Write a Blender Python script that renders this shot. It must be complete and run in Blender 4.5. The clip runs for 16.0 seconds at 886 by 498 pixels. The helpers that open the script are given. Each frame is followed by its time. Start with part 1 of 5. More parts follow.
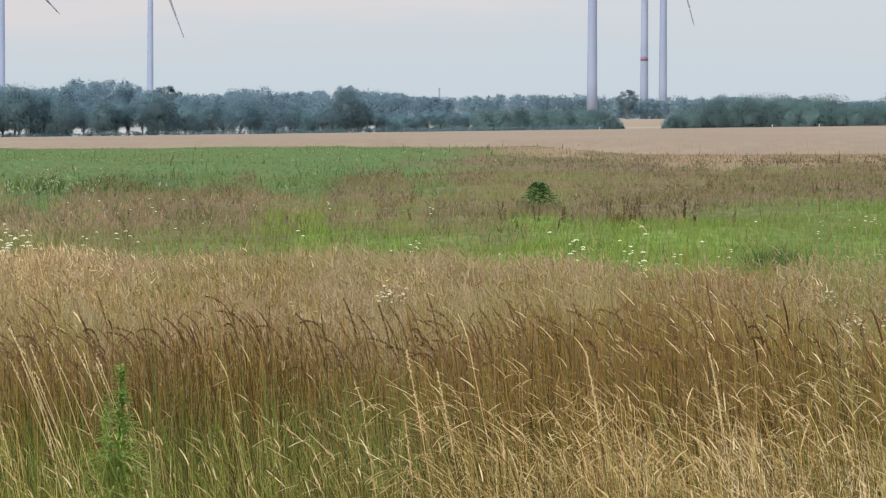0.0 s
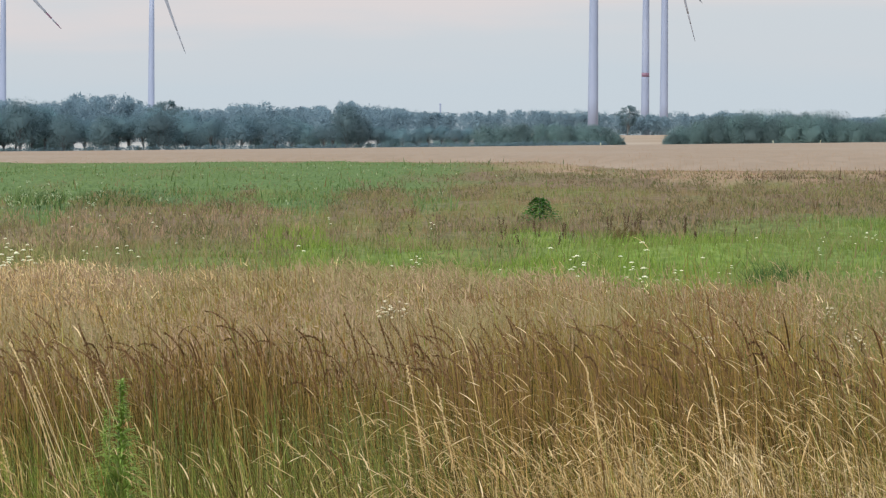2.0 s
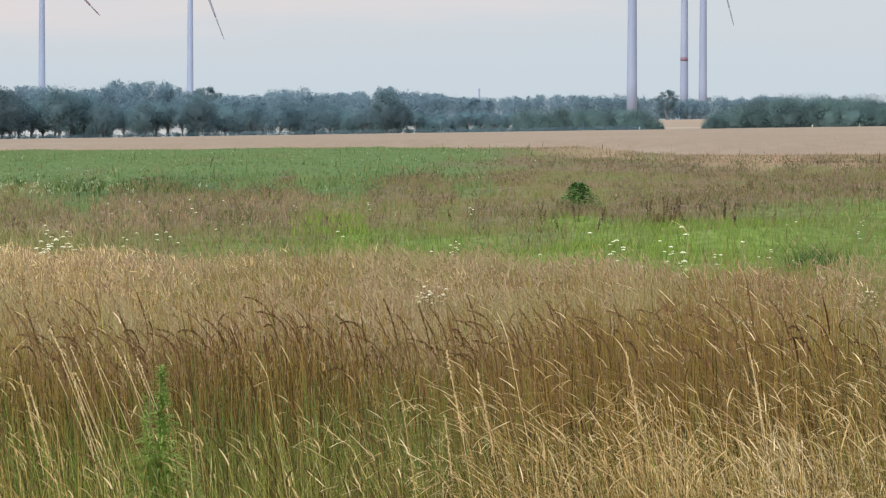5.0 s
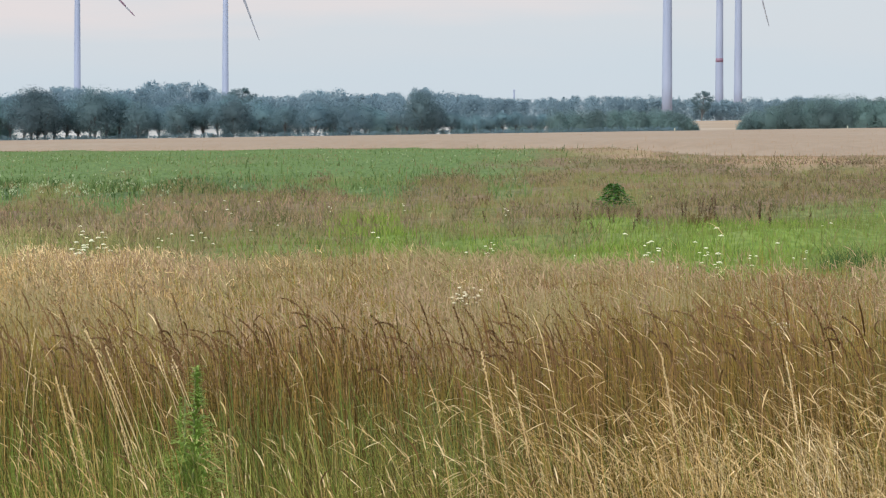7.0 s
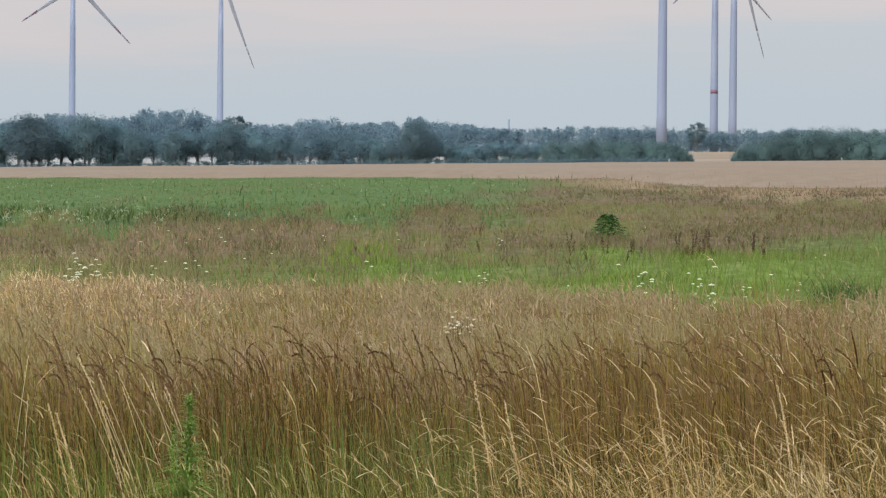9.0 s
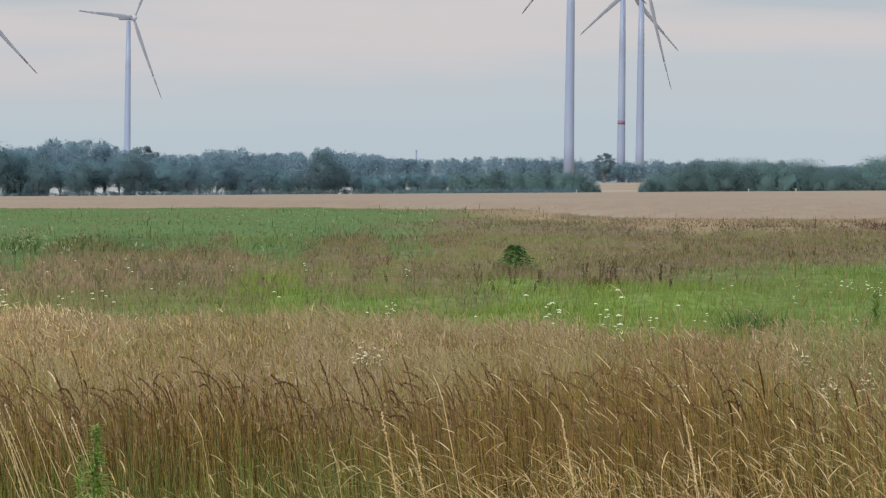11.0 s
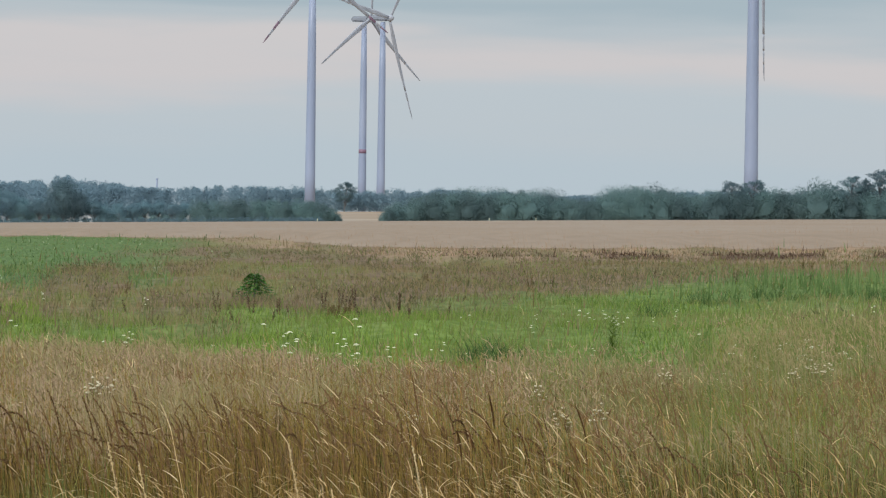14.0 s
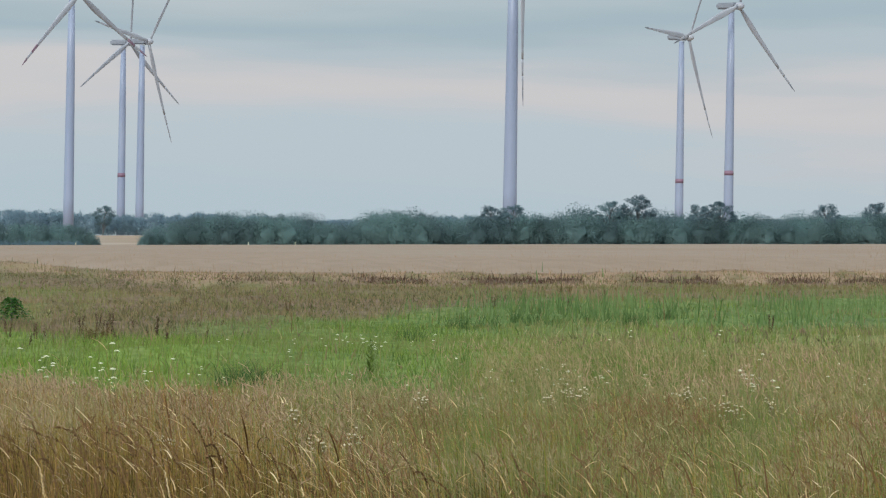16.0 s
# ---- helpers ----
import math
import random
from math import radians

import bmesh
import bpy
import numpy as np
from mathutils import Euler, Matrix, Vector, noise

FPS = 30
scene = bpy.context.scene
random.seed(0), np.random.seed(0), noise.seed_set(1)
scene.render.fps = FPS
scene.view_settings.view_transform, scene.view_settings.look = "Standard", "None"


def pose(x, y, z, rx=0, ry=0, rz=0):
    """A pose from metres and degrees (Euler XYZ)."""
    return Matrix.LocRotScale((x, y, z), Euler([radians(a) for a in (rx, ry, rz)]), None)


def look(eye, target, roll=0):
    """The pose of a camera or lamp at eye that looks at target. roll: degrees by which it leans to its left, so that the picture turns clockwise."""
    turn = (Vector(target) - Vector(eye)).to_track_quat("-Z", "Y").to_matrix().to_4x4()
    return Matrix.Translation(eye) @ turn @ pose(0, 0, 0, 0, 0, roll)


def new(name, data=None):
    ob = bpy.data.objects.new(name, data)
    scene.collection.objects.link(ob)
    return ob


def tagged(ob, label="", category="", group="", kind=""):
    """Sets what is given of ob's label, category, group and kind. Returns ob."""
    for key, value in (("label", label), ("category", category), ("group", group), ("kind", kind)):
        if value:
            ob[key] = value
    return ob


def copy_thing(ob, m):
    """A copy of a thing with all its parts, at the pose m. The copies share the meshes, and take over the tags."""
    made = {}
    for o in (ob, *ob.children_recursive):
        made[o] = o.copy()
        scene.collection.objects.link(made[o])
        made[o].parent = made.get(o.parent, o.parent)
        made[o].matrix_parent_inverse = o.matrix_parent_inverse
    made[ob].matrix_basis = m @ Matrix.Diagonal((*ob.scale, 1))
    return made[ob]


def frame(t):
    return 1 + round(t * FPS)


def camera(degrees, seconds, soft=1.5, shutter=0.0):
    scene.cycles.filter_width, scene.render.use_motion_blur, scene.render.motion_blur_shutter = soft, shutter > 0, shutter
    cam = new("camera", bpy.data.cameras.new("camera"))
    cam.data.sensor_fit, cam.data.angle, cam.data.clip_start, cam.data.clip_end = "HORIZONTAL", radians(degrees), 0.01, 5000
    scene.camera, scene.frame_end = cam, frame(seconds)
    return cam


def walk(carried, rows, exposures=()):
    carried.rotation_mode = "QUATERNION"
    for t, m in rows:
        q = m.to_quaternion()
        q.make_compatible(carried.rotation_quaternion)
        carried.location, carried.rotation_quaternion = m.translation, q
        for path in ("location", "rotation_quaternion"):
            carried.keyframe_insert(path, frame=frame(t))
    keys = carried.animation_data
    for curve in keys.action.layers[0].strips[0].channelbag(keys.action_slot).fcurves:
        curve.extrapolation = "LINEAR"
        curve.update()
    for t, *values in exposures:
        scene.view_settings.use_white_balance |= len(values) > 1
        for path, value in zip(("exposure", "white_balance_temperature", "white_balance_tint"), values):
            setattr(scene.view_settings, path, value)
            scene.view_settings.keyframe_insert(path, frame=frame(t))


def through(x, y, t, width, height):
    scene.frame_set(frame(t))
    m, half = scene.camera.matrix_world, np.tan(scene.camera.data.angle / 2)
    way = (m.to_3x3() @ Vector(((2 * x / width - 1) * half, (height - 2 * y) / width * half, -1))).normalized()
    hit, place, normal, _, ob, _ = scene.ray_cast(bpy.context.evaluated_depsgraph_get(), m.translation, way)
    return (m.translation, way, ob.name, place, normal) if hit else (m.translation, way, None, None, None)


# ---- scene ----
cam = camera(11.934, 16.0, soft=1.25)
ROWS = [  # seconds, x, z, heading, pitch, roll
    (0.0, 0.000, 1.700, -0.000, -1.627, 0.30),
    (0.5, 0.000, 1.700, -0.018, -1.671, 0.19),
    (1.0, 0.000, 1.700, -0.128, -1.616, 0.30),
    (1.5, 0.000, 1.700, -0.186, -1.514, 0.38),
    (2.0, 0.000, 1.700, -0.010, -1.419, 0.44),
    (2.5, 0.000, 1.700, 0.028, -1.363, 0.63),
    (3.0, 0.000, 1.700, 0.047, -1.426, 0.52),
    (3.5, 0.000, 1.700, -0.094, -1.461, 0.52),
    (4.0, 0.000, 1.700, -0.309, -1.441, 0.69),
    (4.5, 0.000, 1.700, -0.408, -1.561, 0.40),
    (5.0, 0.000, 1.700, -0.541, -1.621, 0.21),
    (7.5, 0.000, 1.700, -1.121, -1.598, 0.32),
    (8.0, 0.000, 1.700, -1.071, -1.410, 0.51),
    (10.3, 0.000, 1.700, -0.507, -1.028, 0.53),
    (10.5, 0.000, 1.700, -0.286, -0.937, 0.56),
    (11.0, 0.000, 1.700, 0.315, -0.784, 0.68),
    (11.5, 0.000, 1.700, 0.864, -0.840, 0.68),
    (12.0, 0.007, 1.701, 1.521, -0.816, 0.53),
    (12.5, 0.013, 1.702, 2.073, -0.594, 0.25),
    (13.0, 0.020, 1.702, 2.449, -0.442, 0.17),
    (13.5, 0.025, 1.703, 2.941, -0.369, 0.56),
    (14.0, 0.030, 1.704, 3.811, -0.349, 0.83),
    (14.5, 0.034, 1.704, 4.635, -0.243, 0.90),
    (15.0, 0.037, 1.704, 5.361, -0.109, 1.14),
    (15.5, 0.041, 1.704, 6.220, -0.039, 1.21),
    (16.0, 0.045, 1.704, 7.059, 0.029, 0.94),
]


def aim(heading, pitch):
    h, p = radians(heading), radians(pitch)
    return Vector((math.sin(h) * math.cos(p), math.cos(h) * math.cos(p), math.sin(p)))


walk(cam, [(t, look((x, 0, z), Vector((x, 0, z)) + 100 * aim(h, p), r)) for t, x, z, h, p, r in ROWS],
     exposures=[(0.0, 0.13, 6570, 10), (1.5, 0.12, 6570, 10), (2.5, 0.07, 6560, 10), (4.0, 0.08, 6560, 10), (5.0, 0.15, 6560, 10), (7.5, 0.20, 6560, 10),
                (8.0, 0.06, 6540, 10), (10.5, -0.10, 6480, 9), (11.5, -0.13, 6450, 8), (14.0, -0.14, 6390, 7), (16.0, -0.15, 6270, 5)])

# ---- light ----
SUN_EL, SUN_AZ = 33.0, -152.0  # degrees; azimuth clockwise from the view's middle
world = bpy.data.worlds.new("overcast_sky")
scene.world = world
world.use_nodes = True
wt = world.node_tree
wt.nodes.clear()


def put(t, kind, data_type="", operation="", blend_type="", interpolation_type=""):
    """A node of a tree, with the settings that it needs."""
    n = t.nodes.new(kind)
    if data_type:
        n.data_type = data_type
    if operation:
        n.operation = operation
    if blend_type:
        n.blend_type = blend_type
    if interpolation_type:
        n.interpolation_type = interpolation_type
    return n


coord = put(wt, "ShaderNodeTexCoord")
sky = put(wt, "ShaderNodeTexSky")
sky.sky_type, sky.sun_disc = "NISHITA", False
sky.sun_elevation, sky.sun_rotation = radians(SUN_EL), radians(SUN_AZ)
sky.air_density, sky.dust_density = 1.2, 3.0
dim = put(wt, "ShaderNodeMix", data_type="RGBA", blend_type="MULTIPLY")
dim.inputs[0].default_value = 1.0
dim.inputs[7].default_value = (0.1, 0.1, 0.1, 1)
wt.links.new(sky.outputs[0], dim.inputs[6])
# cloud deck: long soft sheets, flattened towards the horizon
stretch = put(wt, "ShaderNodeMapping")
stretch.inputs[3].default_value = (3.0, 3.0, 26.0)
stretch.inputs[1].default_value = (0.7, 0.2, -0.12)
wt.links.new(coord.outputs["Generated"], stretch.inputs[0])
cloud = put(wt, "ShaderNodeTexNoise")
cloud.inputs["Scale"].default_value = 1.5
cloud.inputs["Detail"].default_value = 5.0
cloud.inputs["Roughness"].default_value = 0.5
wt.links.new(stretch.outputs[0], cloud.inputs["Vector"])
# an overcast dome grows brighter towards the zenith
parts = put(wt, "ShaderNodeSeparateXYZ")
wt.links.new(coord.outputs["Generated"], parts.inputs[0])
rise = put(wt, "ShaderNodeMapRange")
rise.inputs[1].default_value, rise.inputs[2].default_value = 0.08, 1.0
rise.inputs[3].default_value, rise.inputs[4].default_value = 1.0, 1.9
wt.links.new(parts.outputs[2], rise.inputs[0])
# layers of the deck: even mist at the horizon, a rosy break, grey-blue above; the noise makes them drift up and down
drift = put(wt, "ShaderNodeMath", operation="MULTIPLY_ADD")
drift.inputs[1].default_value, drift.inputs[2].default_value = 0.06, -0.03
wt.links.new(cloud.outputs[0], drift.inputs[0])
height = put(wt, "ShaderNodeMath", operation="ADD")
wt.links.new(parts.outputs[2], height.inputs[0])
wt.links.new(drift.outputs[0], height.inputs[1])
share = put(wt, "ShaderNodeMath", operation="MULTIPLY")
share.inputs[1].default_value = 10.0
wt.links.new(height.outputs[0], share.inputs[0])
layers = put(wt, "ShaderNodeValToRGB")
layers.color_ramp.interpolation = "EASE"
e = layers.color_ramp.elements
e[0].position, e[0].color = 0.10, (0.575, 0.655, 0.725, 1)
e[1].position, e[1].color = 1.0, (0.62, 0.66, 0.70, 1)
for at_height, tone in ((0.24, (0.605, 0.66, 0.715, 1)), (0.36, (0.725, 0.68, 0.695, 1)), (0.47, (0.555, 0.61, 0.665, 1)), (0.56, (0.455, 0.545, 0.615, 1)), (0.70, (0.58, 0.63, 0.67, 1))):
    e.new(at_height).color = tone
wt.links.new(share.outputs[0], layers.inputs[0])
deck = put(wt, "ShaderNodeVectorMath", operation="SCALE")
wt.links.new(layers.outputs[0], deck.inputs[0])
wt.links.new(rise.outputs[0], deck.inputs["Scale"])
mixed = put(wt, "ShaderNodeMix", data_type="RGBA")
mixed.inputs[0].default_value = 0.9
wt.links.new(dim.outputs[2], mixed.inputs[6])
wt.links.new(deck.outputs[0], mixed.inputs[7])
back = put(wt, "ShaderNodeBackground")
wt.links.new(mixed.outputs[2], back.inputs[0])
wt.links.new(back.outputs[0], put(wt, "ShaderNodeOutputWorld").inputs[0])

sun_data = bpy.data.lights.new("sun", "SUN")
sun_data.energy, sun_data.angle, sun_data.color = 2.3, radians(12), (1.0, 0.95, 0.88)
sun = new("sun", sun_data)
sa, se = radians(SUN_AZ), radians(SUN_EL)
sun_way = Vector((math.sin(sa) * math.cos(se), math.cos(sa) * math.cos(se), math.sin(se)))
sun.matrix_world = look(100 * sun_way, (0, 0, 0))

# ---- materials ----


def nodes_of(name):
    m = bpy.data.materials.new(name)
    m.use_nodes = True
    t = m.node_tree
    return m, t, t.nodes["Principled BSDF"]


def blend(t, fac, a, b):
    n = put(t, "ShaderNodeMix", data_type="RGBA")
    if isinstance(fac, float):
        n.inputs[0].default_value = fac
    else:
        t.links.new(fac, n.inputs[0])
    for sock, v in ((n.inputs[6], a), (n.inputs[7], b)):
        if isinstance(v, tuple):
            sock.default_value = (*v, 1)
        else:
            t.links.new(v, sock)
    return n.outputs[2]


def ramped(t, value, lo, hi):
    n = put(t, "ShaderNodeMapRange", interpolation_type="SMOOTHSTEP")
    n.inputs[1].default_value, n.inputs[2].default_value = lo, hi
    t.links.new(value, n.inputs[0])
    return n.outputs[0]


def noisy(t, scale, detail=3.0, squash=(1, 1, 1)):
    pos = put(t, "ShaderNodeNewGeometry")
    mp = put(t, "ShaderNodeMapping")
    mp.inputs[3].default_value = squash
    t.links.new(pos.outputs["Position"], mp.inputs[0])
    n = put(t, "ShaderNodeTexNoise")
    n.inputs["Scale"].default_value, n.inputs["Detail"].default_value = scale, detail
    t.links.new(mp.outputs[0], n.inputs["Vector"])
    return n.outputs[0]


def blade_material(name, dull, bright, odd, patch=0.35, odd_share=0.2, through=0.15, rough=0.6, squash=(1, 0.35, 0.2), by_tree=0.0):
    """Plant matter: each blade differs, and broad patches drift between two tones."""
    m, t, b = nodes_of(name)
    island = put(t, "ShaderNodeNewGeometry").outputs["Random Per Island"]
    tone = blend(t, island, dull, bright)
    drift = ramped(t, noisy(t, patch, 3.0, squash), 0.4, 0.68)
    tone = blend(t, drift, tone, odd)
    pick = put(t, "ShaderNodeMath", operation="FRACT")
    grow = put(t, "ShaderNodeMath", operation="MULTIPLY")
    t.links.new(island, grow.inputs[0])
    grow.inputs[1].default_value = 17.3
    t.links.new(grow.outputs[0], pick.inputs[0])
    lot = ramped(t, pick.outputs[0], 1.0 - odd_share, 1.0 - odd_share + 0.02)
    tone = blend(t, lot, tone, odd)
    if by_tree:
        # each tree is a little lighter or darker, warmer or cooler than its neighbours
        own = put(t, "ShaderNodeHueSaturation")
        who = put(t, "ShaderNodeObjectInfo").outputs["Random"]
        for sock, lo, hi in (("Value", 1 - by_tree, 1 + by_tree), ("Hue", 0.5 + 0.05 * by_tree, 0.5 - 0.05 * by_tree)):
            span = put(t, "ShaderNodeMapRange")
            span.inputs[3].default_value, span.inputs[4].default_value = lo, hi
            t.links.new(who, span.inputs[0])
            t.links.new(span.outputs[0], own.inputs[sock])
        t.links.new(tone, own.inputs["Color"])
        tone = own.outputs[0]
    t.links.new(tone, b.inputs["Base Color"])
    b.inputs["Roughness"].default_value = rough
    b.inputs["Specular IOR Level"].default_value = 0.06
    if through:
        tr = put(t, "ShaderNodeBsdfTranslucent")
        t.links.new(tone, tr.inputs[0])
        mx = put(t, "ShaderNodeMixShader")
        mx.inputs[0].default_value = through
        t.links.new(b.outputs[0], mx.inputs[1])
        t.links.new(tr.outputs[0], mx.inputs[2])
        t.links.new(mx.outputs[0], t.nodes["Material Output"].inputs[0])
    return m


def plain_material(name, a, b2, scale=4.0, rough=0.6, squash=(1, 1, 1), bump=0.0):
    m, t, b = nodes_of(name)
    n = noisy(t, scale, 4.0, squash)
    t.links.new(blend(t, ramped(t, n, 0.3, 0.7), a, b2), b.inputs["Base Color"])
    b.inputs["Roughness"].default_value = rough
    if bump:
        bp = put(t, "ShaderNodeBump")
        bp.inputs["Strength"].default_value = bump
        t.links.new(n, bp.inputs["Height"])
        t.links.new(bp.outputs[0], b.inputs["Normal"])
    return m


STRAW = blade_material("straw_grass", (0.140, 0.078, 0.023), (0.950, 0.720, 0.391), (0.500, 0.335, 0.121), 0.9, 0.2)
BLEACHED = blade_material("bleached_culm", (0.600, 0.445, 0.235), (0.950, 0.830, 0.580), (0.680, 0.520, 0.270), 0.9, 0.2)
PINK = blade_material("flushed_grass", (0.31, 0.212, 0.140), (0.41, 0.292, 0.200), (0.33, 0.235, 0.145), 0.2, 0.15, squash=(1, 0.1, 0.2))
PALEGRASS = blade_material("pale_meadow_grass", (0.27, 0.235, 0.105), (0.50, 0.445, 0.245), (0.36, 0.32, 0.15), 0.6, 0.2)
STRAW_HEAD = blade_material("straw_seed_head", (0.620, 0.450, 0.226), (0.880, 0.740, 0.470), (0.500, 0.340, 0.160), 0.9, 0.2)
# stems toned darker than their heads, the stand's inner shade put into them
BROWN = blade_material("brown_grass", (0.080, 0.046, 0.012), (0.485, 0.312, 0.099), (0.255, 0.196, 0.048), 0.6, 0.25)
BROWN_HEAD = blade_material("brown_seed_head", (0.07, 0.038, 0.017), (0.24, 0.130, 0.06), (0.24, 0.15, 0.075), 0.7, 0.15)
PANICLE = blade_material("pale_panicle", (0.262, 0.184, 0.118), (0.50, 0.362, 0.238), (0.310, 0.280, 0.132), 0.5, 0.2)
RUSTY = blade_material("rusty_panicle", (0.15, 0.082, 0.040), (0.33, 0.195, 0.105), (0.22, 0.14, 0.07), 0.5, 0.2)
UNDER = blade_material("green_undergrass", (0.09, 0.105, 0.017), (0.58, 0.54, 0.17), (0.16, 0.24, 0.04), 0.8, 0.3)
LIME = blade_material("lime_grass", (0.121, 0.202, 0.032), (0.250, 0.331, 0.073), (0.178, 0.241, 0.064), 0.4, 0.15, squash=(1, 0.2, 0.2))
MEADOW = blade_material("meadow_grass", (0.137, 0.174, 0.053), (0.236, 0.252, 0.092), (0.263, 0.196, 0.112), 0.4, 0.25, squash=(1, 0.14, 0.2))
RUSSET = blade_material("russet_grass", (0.168, 0.125, 0.082), (0.247, 0.183, 0.126), (0.118, 0.128, 0.056), 0.4, 0.2, squash=(1, 0.14, 0.2))
DARKGREEN = blade_material("dark_green_herb", (0.090, 0.150, 0.052), (0.156, 0.234, 0.086), (0.188, 0.258, 0.105), 0.3, 0.03, squash=(1, 0.1, 0.2))
WHEAT = blade_material("ripe_wheat", (0.32, 0.22, 0.14), (0.46, 0.34, 0.235), (0.40, 0.26, 0.17), 0.03, 0.1, squash=(1, 0.3, 0.2))
DOCK = blade_material("rusty_dock", (0.135, 0.092, 0.048), (0.225, 0.158, 0.088), (0.16, 0.125, 0.055), 0.3, 0.2)
RUSTDOCK = blade_material("ripe_dock", (0.062, 0.038, 0.027), (0.125, 0.080, 0.056), (0.10, 0.066, 0.044), 0.3, 0.2)
WEED = blade_material("weed_leaf", (0.23, 0.36, 0.085), (0.43, 0.56, 0.165), (0.31, 0.44, 0.115), 3.0, 0.2, 0.4, squash=(1, 1, 1))
# deep green of rushes and herb clumps; the clumps' shade is painted with it
DEEPGREEN = blade_material("deep_green_herb", (0.045, 0.088, 0.03), (0.09, 0.15, 0.05), (0.07, 0.115, 0.038), 0.3, 0.1, squash=(1, 0.1, 0.2))
PALEHERB = blade_material("pale_herb", (0.30, 0.36, 0.21), (0.50, 0.54, 0.40), (0.28, 0.35, 0.19), 0.3, 0.2)
# near-black fill blades: the shade between stems is painted into their colour
SHADEFILL = blade_material("grass_litter", (0.035, 0.022, 0.007), (0.140, 0.088, 0.029), (0.050, 0.045, 0.012), 0.8, 0.3)
GREEN = blade_material("green_grass", (0.079, 0.136, 0.031), (0.176, 0.246, 0.066), (0.211, 0.220, 0.088), 0.4, 0.15, squash=(1, 0.2, 0.2))
OLIVE = blade_material("olive_grass", (0.086, 0.125, 0.033), (0.280, 0.325, 0.110), (0.262, 0.232, 0.105), 1.4, 0.2, squash=(1, 0.35, 0.2))
BUSH = blade_material("bush_leaf", (0.045, 0.125, 0.026), (0.115, 0.26, 0.055), (0.065, 0.17, 0.04), 3.0, 0.2, squash=(1, 1, 1))
# tree foliage: distance haze is put into these blue-grey leaf colours
HAZED_LEAF = blade_material("hazed_hedge_leaf", (0.184, 0.296, 0.350), (0.222, 0.350, 0.386), (0.191, 0.308, 0.368), 0.05, 0.2, 0.5, 0.7, (1, 1, 1), 0.22)
HAZED_FARLEAF = blade_material("hazed_wood_leaf", (0.232, 0.342, 0.415), (0.272, 0.385, 0.452), (0.248, 0.360, 0.432), 0.012, 0.2, 0.5, 0.7, (1, 1, 1))
HAZED_SHRUBLEAF = blade_material("hazed_shrub_leaf", (0.156, 0.242, 0.258), (0.210, 0.312, 0.300), (0.174, 0.270, 0.280), 0.05, 0.2, 0.5, 0.7, (1, 1, 1), 0.22)
HAZED_DARKLEAF = blade_material("hazed_dark_tree_leaf", (0.146, 0.224, 0.262), (0.182, 0.272, 0.294), (0.156, 0.238, 0.274), 0.05, 0.2, 0.5, 0.7, (1, 1, 1), 0.15)
# trunk colour is shifted to bluish grey, haze painted in as well
HAZED_BARK = plain_material("hazed_bark", (0.11, 0.125, 0.135), (0.17, 0.185, 0.195), 2.0, 0.9, (1, 1, 0.2), 0.4)
PETAL = plain_material("white_umbel", (0.66, 0.67, 0.47), (0.80, 0.80, 0.66), 40.0, 0.7)
CREAM = plain_material("faded_flower", (0.52, 0.45, 0.30), (0.72, 0.66, 0.48), 60.0, 0.8)
STEM = plain_material("green_stem", (0.13, 0.19, 0.06), (0.24, 0.27, 0.10), 8.0, 0.6)
# turbine paints with distance haze put in: bluish greys and a dulled red
TOWER = plain_material("hazed_tower_paint", (0.26, 0.31, 0.445), (0.31, 0.36, 0.495), 0.08, 0.45, (1, 1, 0.3))
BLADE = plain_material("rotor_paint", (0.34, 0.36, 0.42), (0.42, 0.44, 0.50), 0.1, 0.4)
RED = plain_material("hazed_red_marking", (0.21, 0.125, 0.19), (0.26, 0.16, 0.225), 0.2, 0.5)
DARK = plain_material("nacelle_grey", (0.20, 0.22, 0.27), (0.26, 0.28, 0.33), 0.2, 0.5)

# ---- the lie of the land ----
F = 7500.0  # one radian of heading in the plan's units
SLOPE = 0.0185


def step(a, b, v):
    s = np.clip((v - a) / (b - a), 0, 1)
    return s * s * (3 - 2 * s)


def land(x, y):
    """Height of the ground: it leans gently up to the east and rises beyond the hedges."""
    x, y = np.asarray(x, float), np.asarray(y, float)
    d = np.hypot(x, y)
    lean = SLOPE * 900 * np.tanh(x / 900)
    far = (5.2 + 3.6 * step(80, -60, x)) * step(1430, 2200, d) + 0.0012 * np.maximum(d - 2300, 0)
    swell = 0.05 * np.sin(x * 0.11 + 1) * np.sin(y * 0.05) * step(20, 60, d)
    return lean + far * (y > 0) + swell


def spot(u, d):
    a = np.asarray(u, float) / F
    return d * np.sin(a), d * np.cos(a)


def wobble(x, y, scale, seed):
    """Cheap smooth noise in 0..1 on arrays."""
    r = np.random.RandomState(seed)
    v = np.zeros_like(x, dtype=float)
    for k in range(6):
        a, p = r.uniform(0, 2 * np.pi), r.uniform(0, 6.28)
        w = (1.0 + 0.55 * k) / scale
        v += np.sin((x * np.cos(a) + 0.35 * y * np.sin(a)) * w * 2.2 + p + 1.3 * np.sin(y * w * 0.4 + p)) / (1 + 0.4 * k)
    return np.clip(0.5 + v / 4.4, 0, 1)


